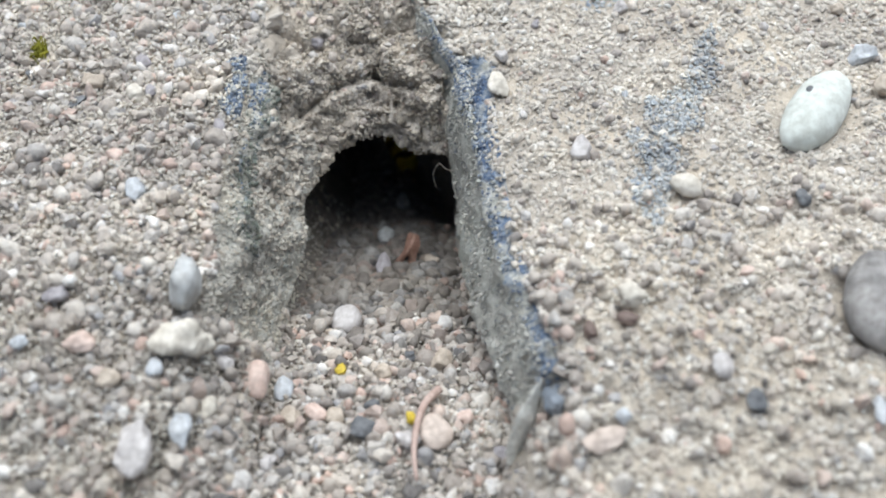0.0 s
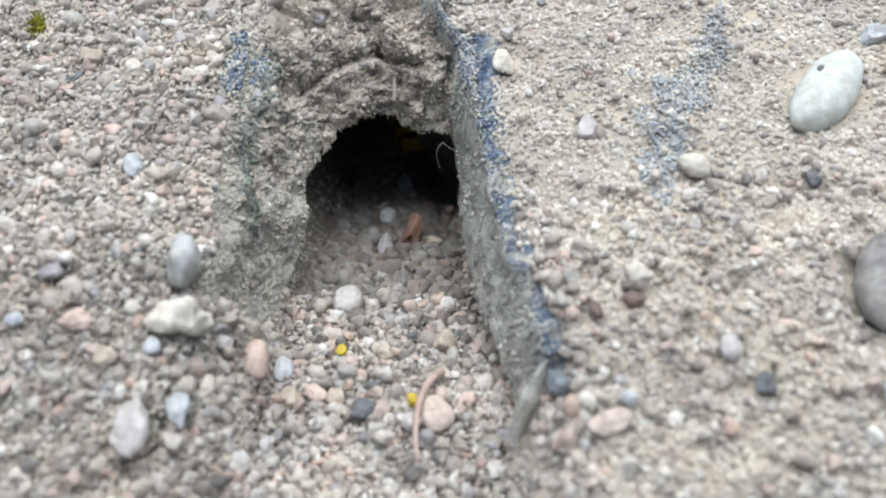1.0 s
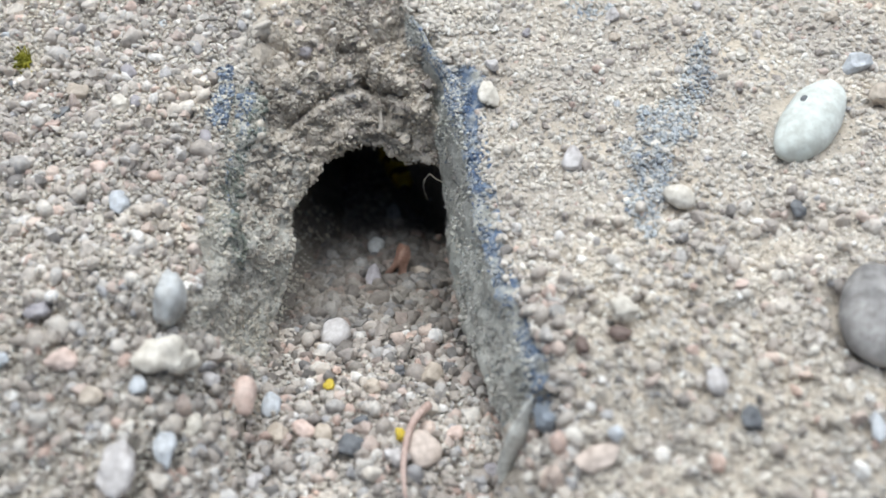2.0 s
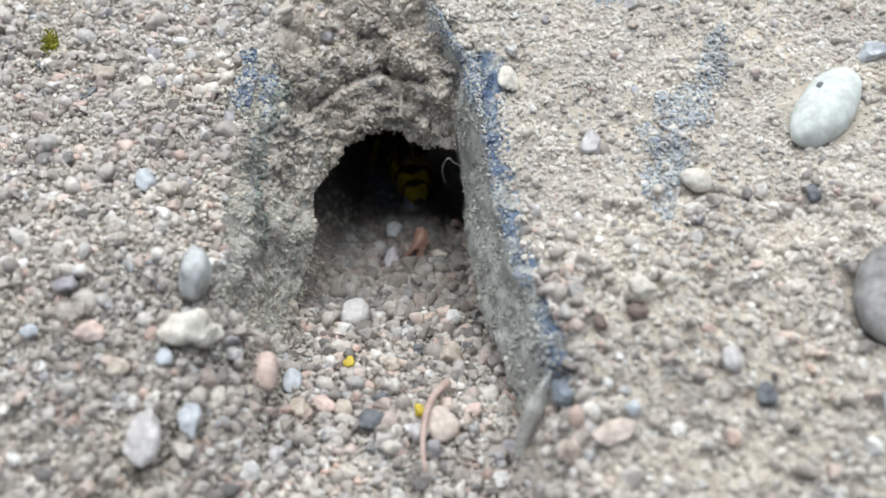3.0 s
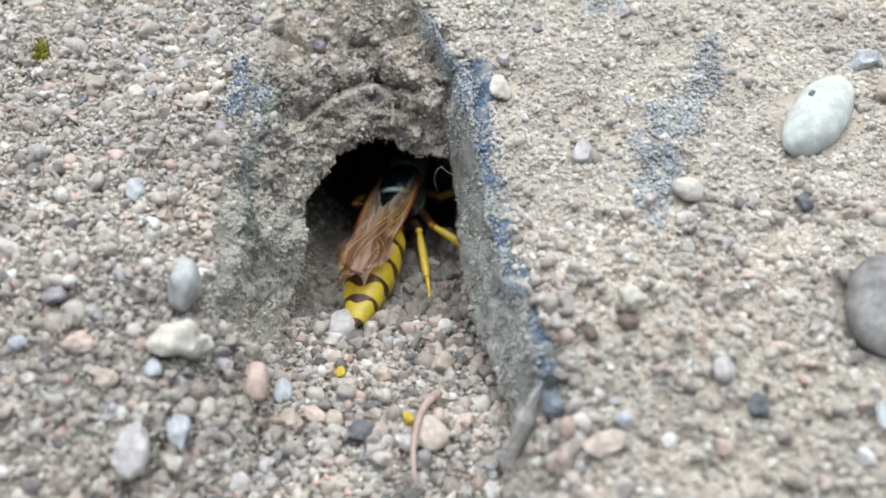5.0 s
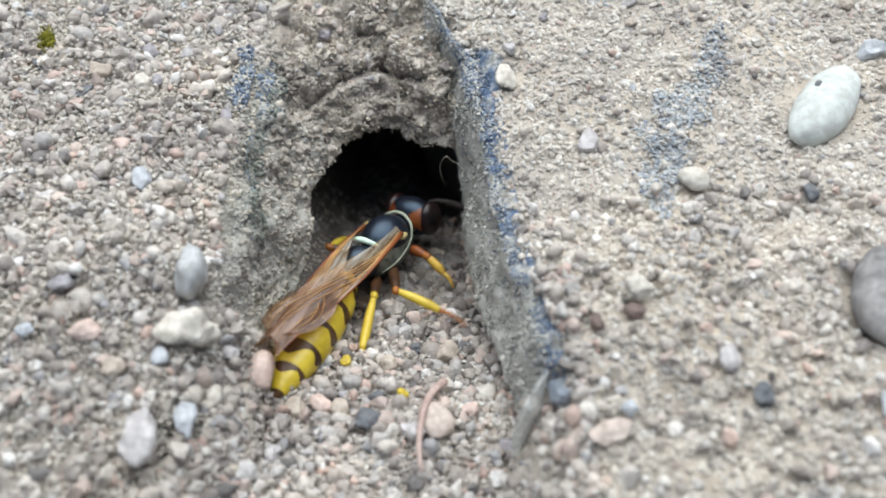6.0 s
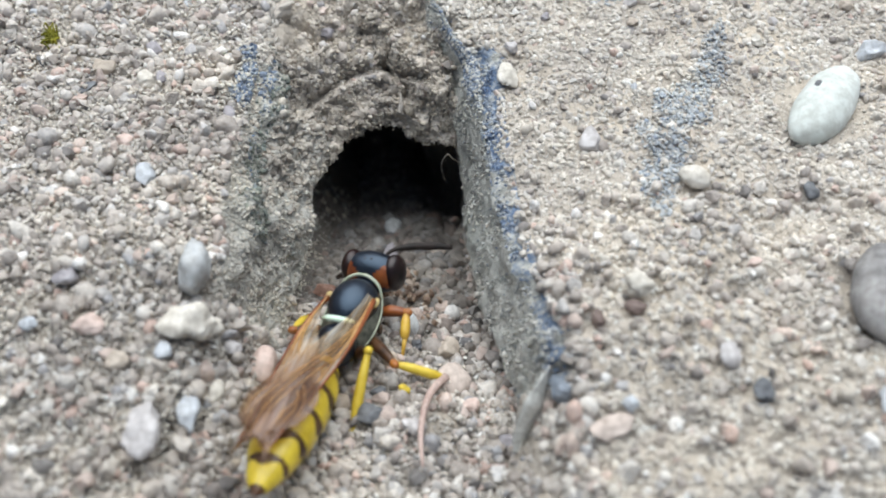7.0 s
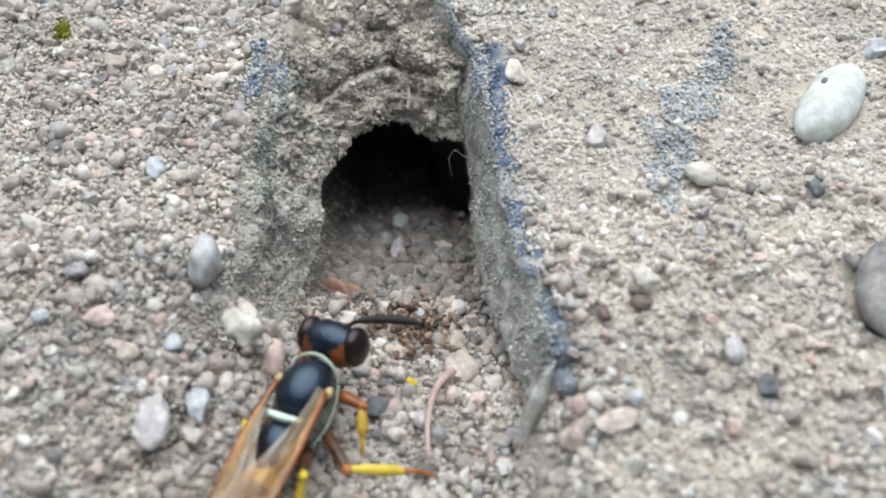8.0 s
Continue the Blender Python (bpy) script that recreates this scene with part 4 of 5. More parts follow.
pebble(-12.2, -7.3, 1.03, 0.93, 0.74, -43, M_QUARTZ, "rough", "pale grain below the stone flank")
pebble(-11.7, -6.0, 0.61, 0.54, 0.43, -49, M_CREAM, "smooth", "small pale grain below the stone flank")
pebble(-17.1, -9.6, 1.28, 1.08, 0.86, -29, M_TAN, "rough", "brownish tan pebble in coarse sand")
pebble(14.7, -4.8, 1.12, 0.57, 0.46, 18, M_PINK, "rough", "small pinkish grain on fine sand")
pebble(13.1, 4.5, 0.78, 0.44, 0.35, -78, M_TAN, "rough", "small tan grain on the blue stain")
pebble(-26.8, 16.6, 0.81, 0.64, 0.51, -44, M_BLUISH, "rough", "small pale chip in coarse sand")
pebble(-17.0, 17.0, 0.79, 0.57, 0.46, -65, M_BLUISH, "rough", "small bluish chip in coarse sand")
pebble(-18.2, 0.8, 0.87, 0.60, 0.48, -60, M_CREAM, "rough", "small cream grain in coarse sand")
pebble(-20.3, -5.1, 1.37, 1.13, 0.90, 45, M_PURPLE, "rough", "violet grey grain in coarse sand")
pebble(-21.6, -7.6, 0.86, 0.99, 0.68, -58, M_BLUISH, "rough", "pale blue quartz chip in coarse sand")
pebble(18.2, 12.1, 0.99, 0.75, 0.60, -67, M_CREAM, "rough", "pale grain on fine sand")
pebble(24.4, 15.2, 0.91, 1.05, 0.73, -58, M_TAN, "rough", "tan grain on fine sand")
pebble(10.9, 14.0, 0.78, 0.90, 0.63, -69, M_TAN, "rough", "tan grain on fine sand")
pebble(5.6, 14.8, 0.62, 0.63, 0.50, -41, M_PURPLE, "rough", "violet grey grain on fine sand")
pebble(10.3, 8.5, 0.58, 0.39, 0.32, -77, M_BLUISH, "rough", "tiny pale chip on fine sand")
pebble(19.6, 13.8, 0.82, 0.69, 0.55, -67, M_QUARTZ, "rough", "small white chip on fine sand")
pebble(16.3, 16.3, 0.75, 0.64, 0.51, -66, M_QUARTZ, "rough", "small white grain on fine sand")
pebble(-4.7, -2.8, 0.49, 0.79, 0.39, -49, M_PINK, "rough", "pinkish grain on the burrow floor")
pebble(-3.5, -3.3, 0.90, 0.71, 0.57, -106, M_QUARTZ, "rough", "pale grain on the burrow floor")
pebble(-7.5, -1.9, 0.73, 0.80, 0.58, -51, M_TAN, "rough", "tan grain on the burrow floor")
for x, y, z, size, mat, kind, words in ((-11.16, 17.0, -0.5, 2.3, M_SOIL, "clod", "knobbly clod of sand on top of the soil arch"),
                                        (-8.3, 15.9, -1.6, 1.1, M_PURPLE, "pebble", "small violet grey pebble in the soil arch")):
    SERIAL[0] += 1
    lump = new(kind, stone_mesh(size, size * 0.85, size * 0.8, "knobbly" if kind == "clod" else "rough", 700 + SERIAL[0], mat))
    lump.matrix_basis = pose(x * MM, y * MM, z * MM, 20, 0, 37 * SERIAL[0])
    tagged(lump, words, kind, "pebbles and chips in the sand" if kind == "pebble" else "clods on the soil arch")
cream_stone = pebble(-13.7, -7.6, 3.3, 2.6, 2.3, 5, M_CREAM, "knobbly", "knobbly cream-white stone on coarse sand", "stone", 0.2)


lay_sand()


def part(name, bm_or_mesh, mat, parent, label=""):
    if isinstance(bm_or_mesh, bmesh.types.BMesh):
        me = bpy.data.meshes.new(name)
        bm_or_mesh.to_mesh(me)
        bm_or_mesh.free()
        me.polygons.foreach_set("use_smooth", [True] * len(me.polygons))
    else:
        me = bm_or_mesh
    if not me.materials:
        me.materials.append(mat)
    ob = new(name, me)
    ob.parent = parent
    return tagged(ob, label) if label else ob


def tube(points, radii, sides=10, caps=True):
    """A bent rod through points (millimetres), with a radius at each."""
    p = np.array(points, float)
    # smooth the way through the points
    t = np.arange(len(p))
    fine = np.linspace(0, len(p) - 1, (len(p) - 1) * 6 + 1)
    q = np.empty((len(fine), 3))
    for k in range(3):
        m = np.gradient(p[:, k])
        i = np.minimum(fine.astype(int), len(p) - 2)
        s = fine - i
        q[:, k] = ((2 * s**3 - 3 * s**2 + 1) * p[i, k] + (s**3 - 2 * s**2 + s) * m[i] + (3 * s**2 - 2 * s**3) * p[i + 1, k] + (s**3 - s**2) * m[i + 1])
    r = np.interp(fine, t, radii)
    d = np.gradient(q, axis=0)
    d /= np.linalg.norm(d, axis=1)[:, None]
    ref = np.array([0.31, 0.2, 0.93])
    u = np.cross(d, ref)
    u /= np.linalg.norm(u, axis=1)[:, None]
    w = np.cross(d, u)
    ang = np.linspace(0, 2 * np.pi, sides, endpoint=False)
    v = (q[:, None] + r[:, None, None] * (np.cos(ang)[None, :, None] * u[:, None] + np.sin(ang)[None, :, None] * w[:, None])).reshape(-1, 3)
    f = [(i * sides + j, i * sides + (j + 1) % sides, (i + 1) * sides + (j + 1) % sides, (i + 1) * sides + j) for i in range(len(q) - 1) for j in range(sides)]
    if caps:
        f += [tuple(range(sides))[::-1], tuple((len(q) - 1) * sides + j for j in range(sides))]
    return v, f


def tube_mesh(name, points, radii, mat, sides=10):
    v, f = tube(points, radii, sides)
    return mesh_of(name, v, f, mat)


# the dark pit in the white pebble is a chip of its own
pit = part("pit", stone_mesh(0.6, 0.5, 0.26, "rough", 77, M_SLATE), M_SLATE, white_pebble, "dark pit")
pit.matrix_basis = pose(0.5 * MM, 0.8 * MM, 1.06 * MM)


def lay_thing(name, mesh, x, y, z, rz, label, category, rx=0, ry=0):
    ob = new(name, mesh)
    ob.matrix_basis = pose(x * MM, y * MM, z * MM, rx, ry, rz)
    return tagged(ob, label, category)


def moss_tuft():
    rng = np.random.default_rng(5)
    vs, fs, base = [], [], 0
    for _ in range(60):
        o = rng.normal(0, [0.16, 0.4, 0.1])
        v, f = tube([o, o + rng.normal(0, 0.15, 3) + [0, 0, 0.25], o + rng.normal(0, 0.25, 3) + [0, 0, 0.5]], [0.07, 0.07, 0.02], 5)
        vs.append(v), fs.extend([tuple(i + base for i in q) for q in f])
        base += len(v)
    return mesh_of("moss", np.concatenate(vs), fs, M_MOSS)


lay_thing("moss_tuft", moss_tuft(), -25.1, 13.9, 0.1, 15, "tiny yellow-green moss tuft in the sand", "moss")
lay_thing("bud_scale", stone_mesh(0.5, 1.2, 0.3, "flat", 31, M_HUSK), -20.0, -3.4, 1.0, 10, "small orange-brown bud scale in coarse sand", "bud scale")


def husk_mesh():
    """A thin curled scale with a forked end, cupped across and bent along."""
    bm = bmesh.new()
    rows = []
    for i in range(15):
        u = i / 14
        w = 0.34 + 0.36 * u ** 0.8 + 0.07 * math.sin(9 * u)
        row = []
        for j in range(9):
            s = j / 4 - 1
            fork = 1.1 * max(0, u - 0.55) * max(0, 1 - 2.2 * abs(s - 0.15))
            bend = 0.5 * math.sin(2.7 * u) - 0.55 * s * s * w + 0.12 * math.sin(5 * u + 3 * s)
            row.append(bm.verts.new(Vector((s * w + 0.22 * math.sin(3.2 * u), 1.3 - 2.5 * (u - fork), bend)) * MM))
        rows.append(row)
    for a, b in zip(rows, rows[1:]):
        for j in range(8):
            bm.faces.new((a[j], a[j + 1], b[j + 1], b[j]))
    geo = bmesh.ops.solidify(bm, geom=bm.faces[:], thickness=0.05 * MM)
    bm.normal_update()
    me = bpy.data.meshes.new("husk")
    bm.to_mesh(me)
    bm.free()
    me.polygons.foreach_set("use_smooth", [True] * len(me.polygons))
    me.materials.append(M_HUSK)
    return me


husk = lay_thing("husk", husk_mesh(), -3.1, 7.2, -12.0, -18, "curled reddish-brown plant husk in the burrow mouth", "husk")
pollen_a = lay_thing("pollen_crumb", stone_mesh(0.75, 0.7, 0.6, "rough", 41, M_YELLOW), -6.6, -5.75, -5.95, 20, "yellow pollen crumb on the sand", "pollen")
pollen_b = lay_thing("pollen_crumb", stone_mesh(0.62, 0.85, 0.6, "rough", 43, M_YELLOW), -2.75, -9.5, -4.85, 20, "yellow pollen crumb on the sand", "pollen")
lay_thing("rootlet", tube_mesh("rootlet", [(-1.2, -7.6, -5.3), (-1.88, -8.57, -4.8), (-2.27, -9.7, -4.3), (-2.48, -10.94, -4.0), (-2.55, -12.1, -3.9), (-2.45, -13.4, -4.0)],
                             [0.25, 0.21, 0.19, 0.17, 0.15, 0.08], M_ROOT, 8), 0, 0, 0, 0, "dry pinkish-brown rootlet lying on the spoil", "rootlet")
lay_thing("hair", tube_mesh("hair", [(0.5, 8.4, -6.3), (-0.38, 8.3, -5.59), (-0.69, 8.3, -5.14), (-1.02, 8.3, -5.55), (-1.15, 8.3, -6.42), (-0.95, 8.3, -7.6)],
                          [0.02] * 6, M_HAIR, 5), 0, 0, 0, 0, "fine pale curled hair at the burrow mouth", "hair")


def shard_mesh():
    """A leaf-shaped splinter standing on end: its spine, its half width and its thickness along it."""
    spine = np.array([(2.35, -12.1, -4.6), (2.55, -11.7, -3.8), (2.95, -11.1, -2.4), (3.2, -10.65, -1.5), (3.45, -10.2, -0.8), (3.72, -9.75, -0.2)])
    half, thick = [0.4, 0.62, 0.74, 0.6, 0.3, 0.05], [0.25, 0.32, 0.36, 0.3, 0.16, 0.03]
    t = np.linspace(0, 5, 26)
    across, out = np.array([0.86, 0.42, -0.28]), np.array([-0.25, -0.55, 0.8])
    v = []
    for u in t:
        mid = np.array([np.interp(u, range(6), spine[:, k]) for k in range(3)])
        for j in range(14):
            a = 2 * math.pi * j / 14
            v.append(mid + across * np.interp(u, range(6), half) * math.cos(a) + out * np.interp(u, range(6), thick) * math.sin(a) * (1.0 - 0.5 * abs(math.cos(a))))
    v = np.array(v) + [0.0, -0.4, 0.35]
    v += 0.1 * np.stack([rough(v, 1.6, 81, 2), rough(v, 1.6, 85, 2), rough(v, 1.6, 89, 2)], 1)
    f = [(i * 14 + j, i * 14 + (j + 1) % 14, (i + 1) * 14 + (j + 1) % 14, (i + 1) * 14 + j) for i in range(25) for j in range(14)]
    f += [tuple(range(14))[::-1], tuple(25 * 14 + j for j in range(14))]
    return mesh_of("shard", v, f, M_SHARD)


lay_thing("stone_shard", shard_mesh(), 0, 0, 0, 0, "upright splinter of grey stone at the joint's end", "stone")
pebble(4.5, -10.9, 1.3, 1.9, 1.6, 12, M_BLUEGREY, "rough", "weathered grey stone chip at the joint's end", "stone", 0.35)
dug_pebble = lay_thing("pebble", stone_mesh(1.6, 1.05, 0.95, "smooth", 611, M_GREY), -3.6, 15.0, -17.2, -80, "pale grey pebble dragged out of the burrow", "pebble")
damp = grains("damp_sand", np.random.default_rng(3).normal(0, 1, (130, 3)) * [1.15, 1.2, 0.24] + [0, 0, 0.4],
              np.random.default_rng(4).uniform(0.2, 0.62, 130), 2, M_DAMP, "clump of damp brown sand dug from the burrow", 600)


# ---------------------------------------------------------------- the digger wasp: y ahead, z up, millimetres
wasp = tagged(new("digger_wasp"), "black and yellow digger wasp with smoky amber wings", "wasp")


def egg(cx, cy, cz, rx, ry, rz, segs=28, rings=18, lump=0.0, seed=1):
    bm = bmesh.new()
    bmesh.ops.create_uvsphere(bm, u_segments=segs, v_segments=rings, radius=1)
    for v in bm.verts:
        k = 1 + lump * noise.noise(v.co * 3 + Vector((seed, 0, 0)))
        v.co = Vector((cx + v.co.x * rx * k, cy + v.co.y * ry * k, cz + v.co.z * rz * k)) * MM
    return bm


def rod(name, pts, radii, mat, parent, label="", sides=10):
    v, f = tube(pts, radii, sides)
    return part(name, mesh_of(name, v, f, mat), mat, parent, label)


head = part("head", egg(0, 6.9, 0.05, 1.86, 1.15, 1.3), M_BLACK, wasp, "glossy black head")
for s in (-1, 1):
    part("eye", egg(s * 1.3, 7.05, 0.08, 0.64, 1.0, 1.15), M_EYE, head, "large dark red-brown eye")
    bm = egg(0, 6.9, 0.05, 1.885, 1.17, 1.32, 40, 28)
    patch = Vector((s * 0.74, -0.62, 0.28)).normalized()
    off = [v for v in bm.verts if (Vector((v.co.x / 1.885, (v.co.y - 6.9 * MM) / 1.17, (v.co.z - 0.05 * MM) / 1.32)).normalized()).dot(patch) < 0.8]
    bmesh.ops.delete(bm, geom=off, context="VERTS")
    part("temple", bm, M_RUST, head, "rust-brown patch behind the eye")
for x, y in ((0, 7.0), (-0.2, 6.72), (0.2, 6.72)):
    part("ocellus", egg(x, y, 1.29, 0.09, 0.09, 0.06, 10, 6), M_EYE, head)
part("face", egg(0, 7.55, -0.35, 0.8, 0.42, 0.75), M_PALE, head, "pale face plate")
for s in (-1, 1):
    rod("mandible", [(s * 0.62, 7.6, -0.9), (s * 0.45, 8.15, -1.2), (s * 0.1, 8.35, -1.25)], [0.2, 0.15, 0.04], M_RUST, head)

part("neck", egg(0, 5.75, -0.15, 0.62, 0.7, 0.62), M_BLACK, wasp)
thorax = part("thorax", egg(0, 3.85, 0.25, 1.42, 1.78, 1.36), M_BLACK, wasp, "domed glossy black thorax")
part("flank", egg(0, 3.3, -0.45, 1.62, 2.45, 1.15, lump=0.06), M_HAIRY, thorax, "grey-haired flank")
rod("collar", [(-1.36, 4.85, 0.0), (-1.08, 5.3, 0.62), (-0.5, 5.56, 0.98), (0, 5.62, 1.05), (0.5, 5.56, 0.98), (1.08, 5.3, 0.62), (1.36, 4.85, 0.0)],
    [0.06, 0.09, 0.1, 0.1, 0.1, 0.09, 0.06], M_STRIPE, thorax, "pale olive collar stripe")
for s in (-1, 1):
    rod("side_stripe", [(s * 1.4, 4.8, 0.05), (s * 1.64, 3.8, -0.15), (s * 1.62, 2.6, -0.4), (s * 1.3, 1.5, -0.55)], [0.04, 0.05, 0.05, 0.03], M_STRIPE, thorax, "thin pale side stripe")
    part("tegula", egg(s * 1.42, 3.95, 0.7, 0.22, 0.36, 0.2), M_TEGULA, thorax, "pale ochre wing scale")
rod("scutellum_stripe", [(-0.95, 2.1, 0.95), (-0.5, 1.92, 1.2), (0, 1.87, 1.28), (0.5, 1.92, 1.2), (0.95, 2.1, 0.95)], [0.1, 0.17, 0.19, 0.17, 0.1], M_PALE, thorax,
    "pale green stripe behind the dome")
part("rear_thorax", egg(0, 1.0, 0.05, 1.22, 1.35, 1.12), M_BLACK, thorax)

LEN = 10.2


def girth(u):
    return float(np.interp(u, [0, 0.04, 0.12, 0.22, 0.36, 0.5, 0.66, 0.8, 0.9, 0.96, 1.0], [0.42, 0.68, 1.1, 1.46, 1.64, 1.66, 1.5, 1.16, 0.78, 0.46, 0.06]))


def sag(u):
    return 0.1 - 0.9 * u * u


def ring_mesh(name, u0, u1, grow, mat, tooth=0.0, n=10, sides=30):
    """A piece of the abdomen between u0 and u1; tooth: how far its front edge is notched along the back."""
    v, f = [], []
    for i in range(n + 1):
        for j in range(sides):
            a = 2 * math.pi * j / sides
            notch = tooth * (max(0, math.cos(a)) ** 6 + 0.5 * max(0, math.cos(2 * a - math.pi)) ** 3 * (math.cos(a) > -0.2))
            s0 = u0 + notch
            u = s0 + (u1 - s0) * i / n
            edge = min(1, 4 * min(i / n, 1 - i / n) + 0.0)
            r = girth(u) * (1 + grow * (0.35 + 0.65 * edge))
            v.append((r * math.sin(a), -0.1 - LEN * u, sag(u) + 0.86 * r * math.cos(a)))
    for i in range(n):
        for j in range(sides):
            k = (j + 1) % sides
            f.append((i * sides + j, (i + 1) * sides + j, (i + 1) * sides + k, i * sides + k))
    return mesh_of(name, v, f, mat)


abdomen = part("abdomen", ring_mesh("abdomen", 0.0, 1.0, 0.0, M_DARKBAND, n=40), M_DARKBAND, wasp, "tapered abdomen with dark brown bands")
for u0, u1, tooth in ((0.04, 0.15, 0.03), (0.185, 0.34, 0.095), (0.372, 0.525, 0.1), (0.55, 0.69, 0.095), (0.712, 0.83, 0.075), (0.848, 0.965, 0.04)):
    part("tergite", ring_mesh("tergite", u0, u1, 0.035, M_YELLOW_CHITIN, tooth), M_YELLOW_CHITIN, abdomen, "glossy yellow plate")


def wing_mesh(s, lift):
    """A fore wing folded back over the abdomen; s: 1 for the right one."""
    v, f, n, m = [], [], 26, 16
    for i in range(n + 1):
        u = i / n
        wide = float(np.interp(u, [0, 0.1, 0.2, 0.36, 0.55, 0.75, 0.88, 0.95, 1.0], [0.3, 0.45, 0.75, 1.5, 2.4, 2.9, 2.5, 1.7, 0.25]))
        for j in range(m + 1):
            w = j / m
            x = 1.42 + 0.42 * math.sin(math.pi * min(1, 1.25 * u)) - 0.55 * u - wide * w
            y = 3.8 - 13.6 * u + 1.1 * w * u
            z = 0.75 + 0.85 * u + lift + 0.3 * math.sin(math.pi * w) * u + 0.6 * w * (1 - 0.6 * u) + 0.06 * math.sin(9 * u + 5 * w) + 0.07 * math.sin(16 * w + 2 * u) * min(1, 3 * u)
            v.append((s * (x - 1.36), y - 3.8, z - 0.8))
    for i in range(n):
        for j in range(m):
            a = i * (m + 1) + j
            q = (a, a + 1, a + m + 2, a + m + 1)
            f.append(q if s > 0 else q[::-1])
    return v, f, n, m


WINGS = []
for s, lift in ((-1, 0.0), (1, 0.22)):
    v, f, n, m = wing_mesh(s, lift)
    wing = part("wing", mesh_of("wing", v, f, M_WING), M_WING, wasp, "smoky amber translucent wing")
    wing.matrix_basis = pose(s * 1.36 * MM, 3.8 * MM, 0.8 * MM)
    WINGS.append((wing, s))
    for a, b, r in ((0, 0, 0.075), (0, 4, 0.055), (1, 7, 0.05), (2, 10, 0.045), (3, 13, 0.045), (0, 16, 0.04)):
        pts = [Vector(v[int(i * n) * (m + 1) + round(a + (b - a) * i)]) + Vector((0, 0, 0.02)) for i in (0.0, 0.2, 0.4, 0.6, 0.8, 0.96)]
        rod("vein", pts, [r * (2.2 if (a, b) == (0, 0) else 1), r * (1.7 if (a, b) == (0, 0) else 1), r * 0.9, r * 0.8, r * 0.6, r * 0.4], M_RUST if (a, b) == (0, 0) else M_VEIN, wing, "", 6)

ANTENNAE = []
for s in (-1, 1):
    a = rod("antenna", [(0, 0, 0), (s * 0.45, 0.5, 0.5), (s * 1.3, 0.95, 0.65), (s * 2.5, 1.5, 0.6), (s * 3.8, 1.8, 0.6)],
            [0.09, 0.12, 0.22, 0.26, 0.14], M_FEELER, wasp, "thick brown-black feeler")
    a.matrix_basis = pose(s * 0.4 * MM, 7.5 * MM, 0.45 * MM)
    ANTENNAE.append((a, s))

# hip, thigh and shin lengths, thigh colour, shin colour
LEGS = {}
for kind, s, hip, l1, l2, upper, lower in (
        ("fore", -1, (1.0, 4.7, -0.9), 1.8, 1.5, M_RUST, M_OCHRE), ("fore", 1, (1.0, 4.7, -0.9), 1.8, 1.5, M_RUST, M_OCHRE),
        ("mid", -1, (1.1, 2.9, -1.1), 2.3, 3.3, M_DARKBAND, M_LEG), ("mid", 1, (1.1, 2.9, -1.1), 3.3, 2.9, M_DARKBAND, M_LEG),
        ("hind", -1, (1.0, 1.4, -1.1), 2.6, 3.8, M_DARKBAND, M_LEG), ("hind", 1, (1.0, 1.4, -1.1), 2.6, 3.8, M_DARKBAND, M_LEG)):
    toe = 1.1 if kind == "fore" else 1.9
    leg = rod("leg", [(0, 0, 0), (0, 0.45 * l1, 0.1), (0, 0.8 * l1, 0.06), (0, l1, 0)], [0.26, 0.35, 0.28, 0.18], upper, wasp, "dark to amber thigh with yellow shin")
    part("knee", egg(0, l1, 0, 0.25, 0.36, 0.25, 14, 10), M_AMBER if kind != "hind" else M_LEG, leg, "amber knee")
    shin = rod("shin", [(0, 0, 0), (0, 0.35 * l2, 0.06), (0, 0.75 * l2, 0.04), (0, l2, 0)], [0.17, 0.27, 0.29, 0.2], lower, leg, "yellow shin")
    foot = rod("foot", [(0, l2, 0), (0, l2 + 0.33 * toe, 0.06), (0.05, l2 + 0.67 * toe, -0.02), (0.12, l2 + toe, -0.2)], [0.15, 0.12, 0.1, 0.06], M_AMBER if kind == "mid" else lower, leg, "thin jointed foot")
    LEGS[kind, s] = (leg, shin, foot, Vector((s * hip[0], hip[1], hip[2])), l1)


# ---------------------------------------------------------------- what moves
def mm(x, y, z, rx=0, ry=0, rz=0):
    return pose(x * MM, y * MM, z * MM, rx, ry, rz)


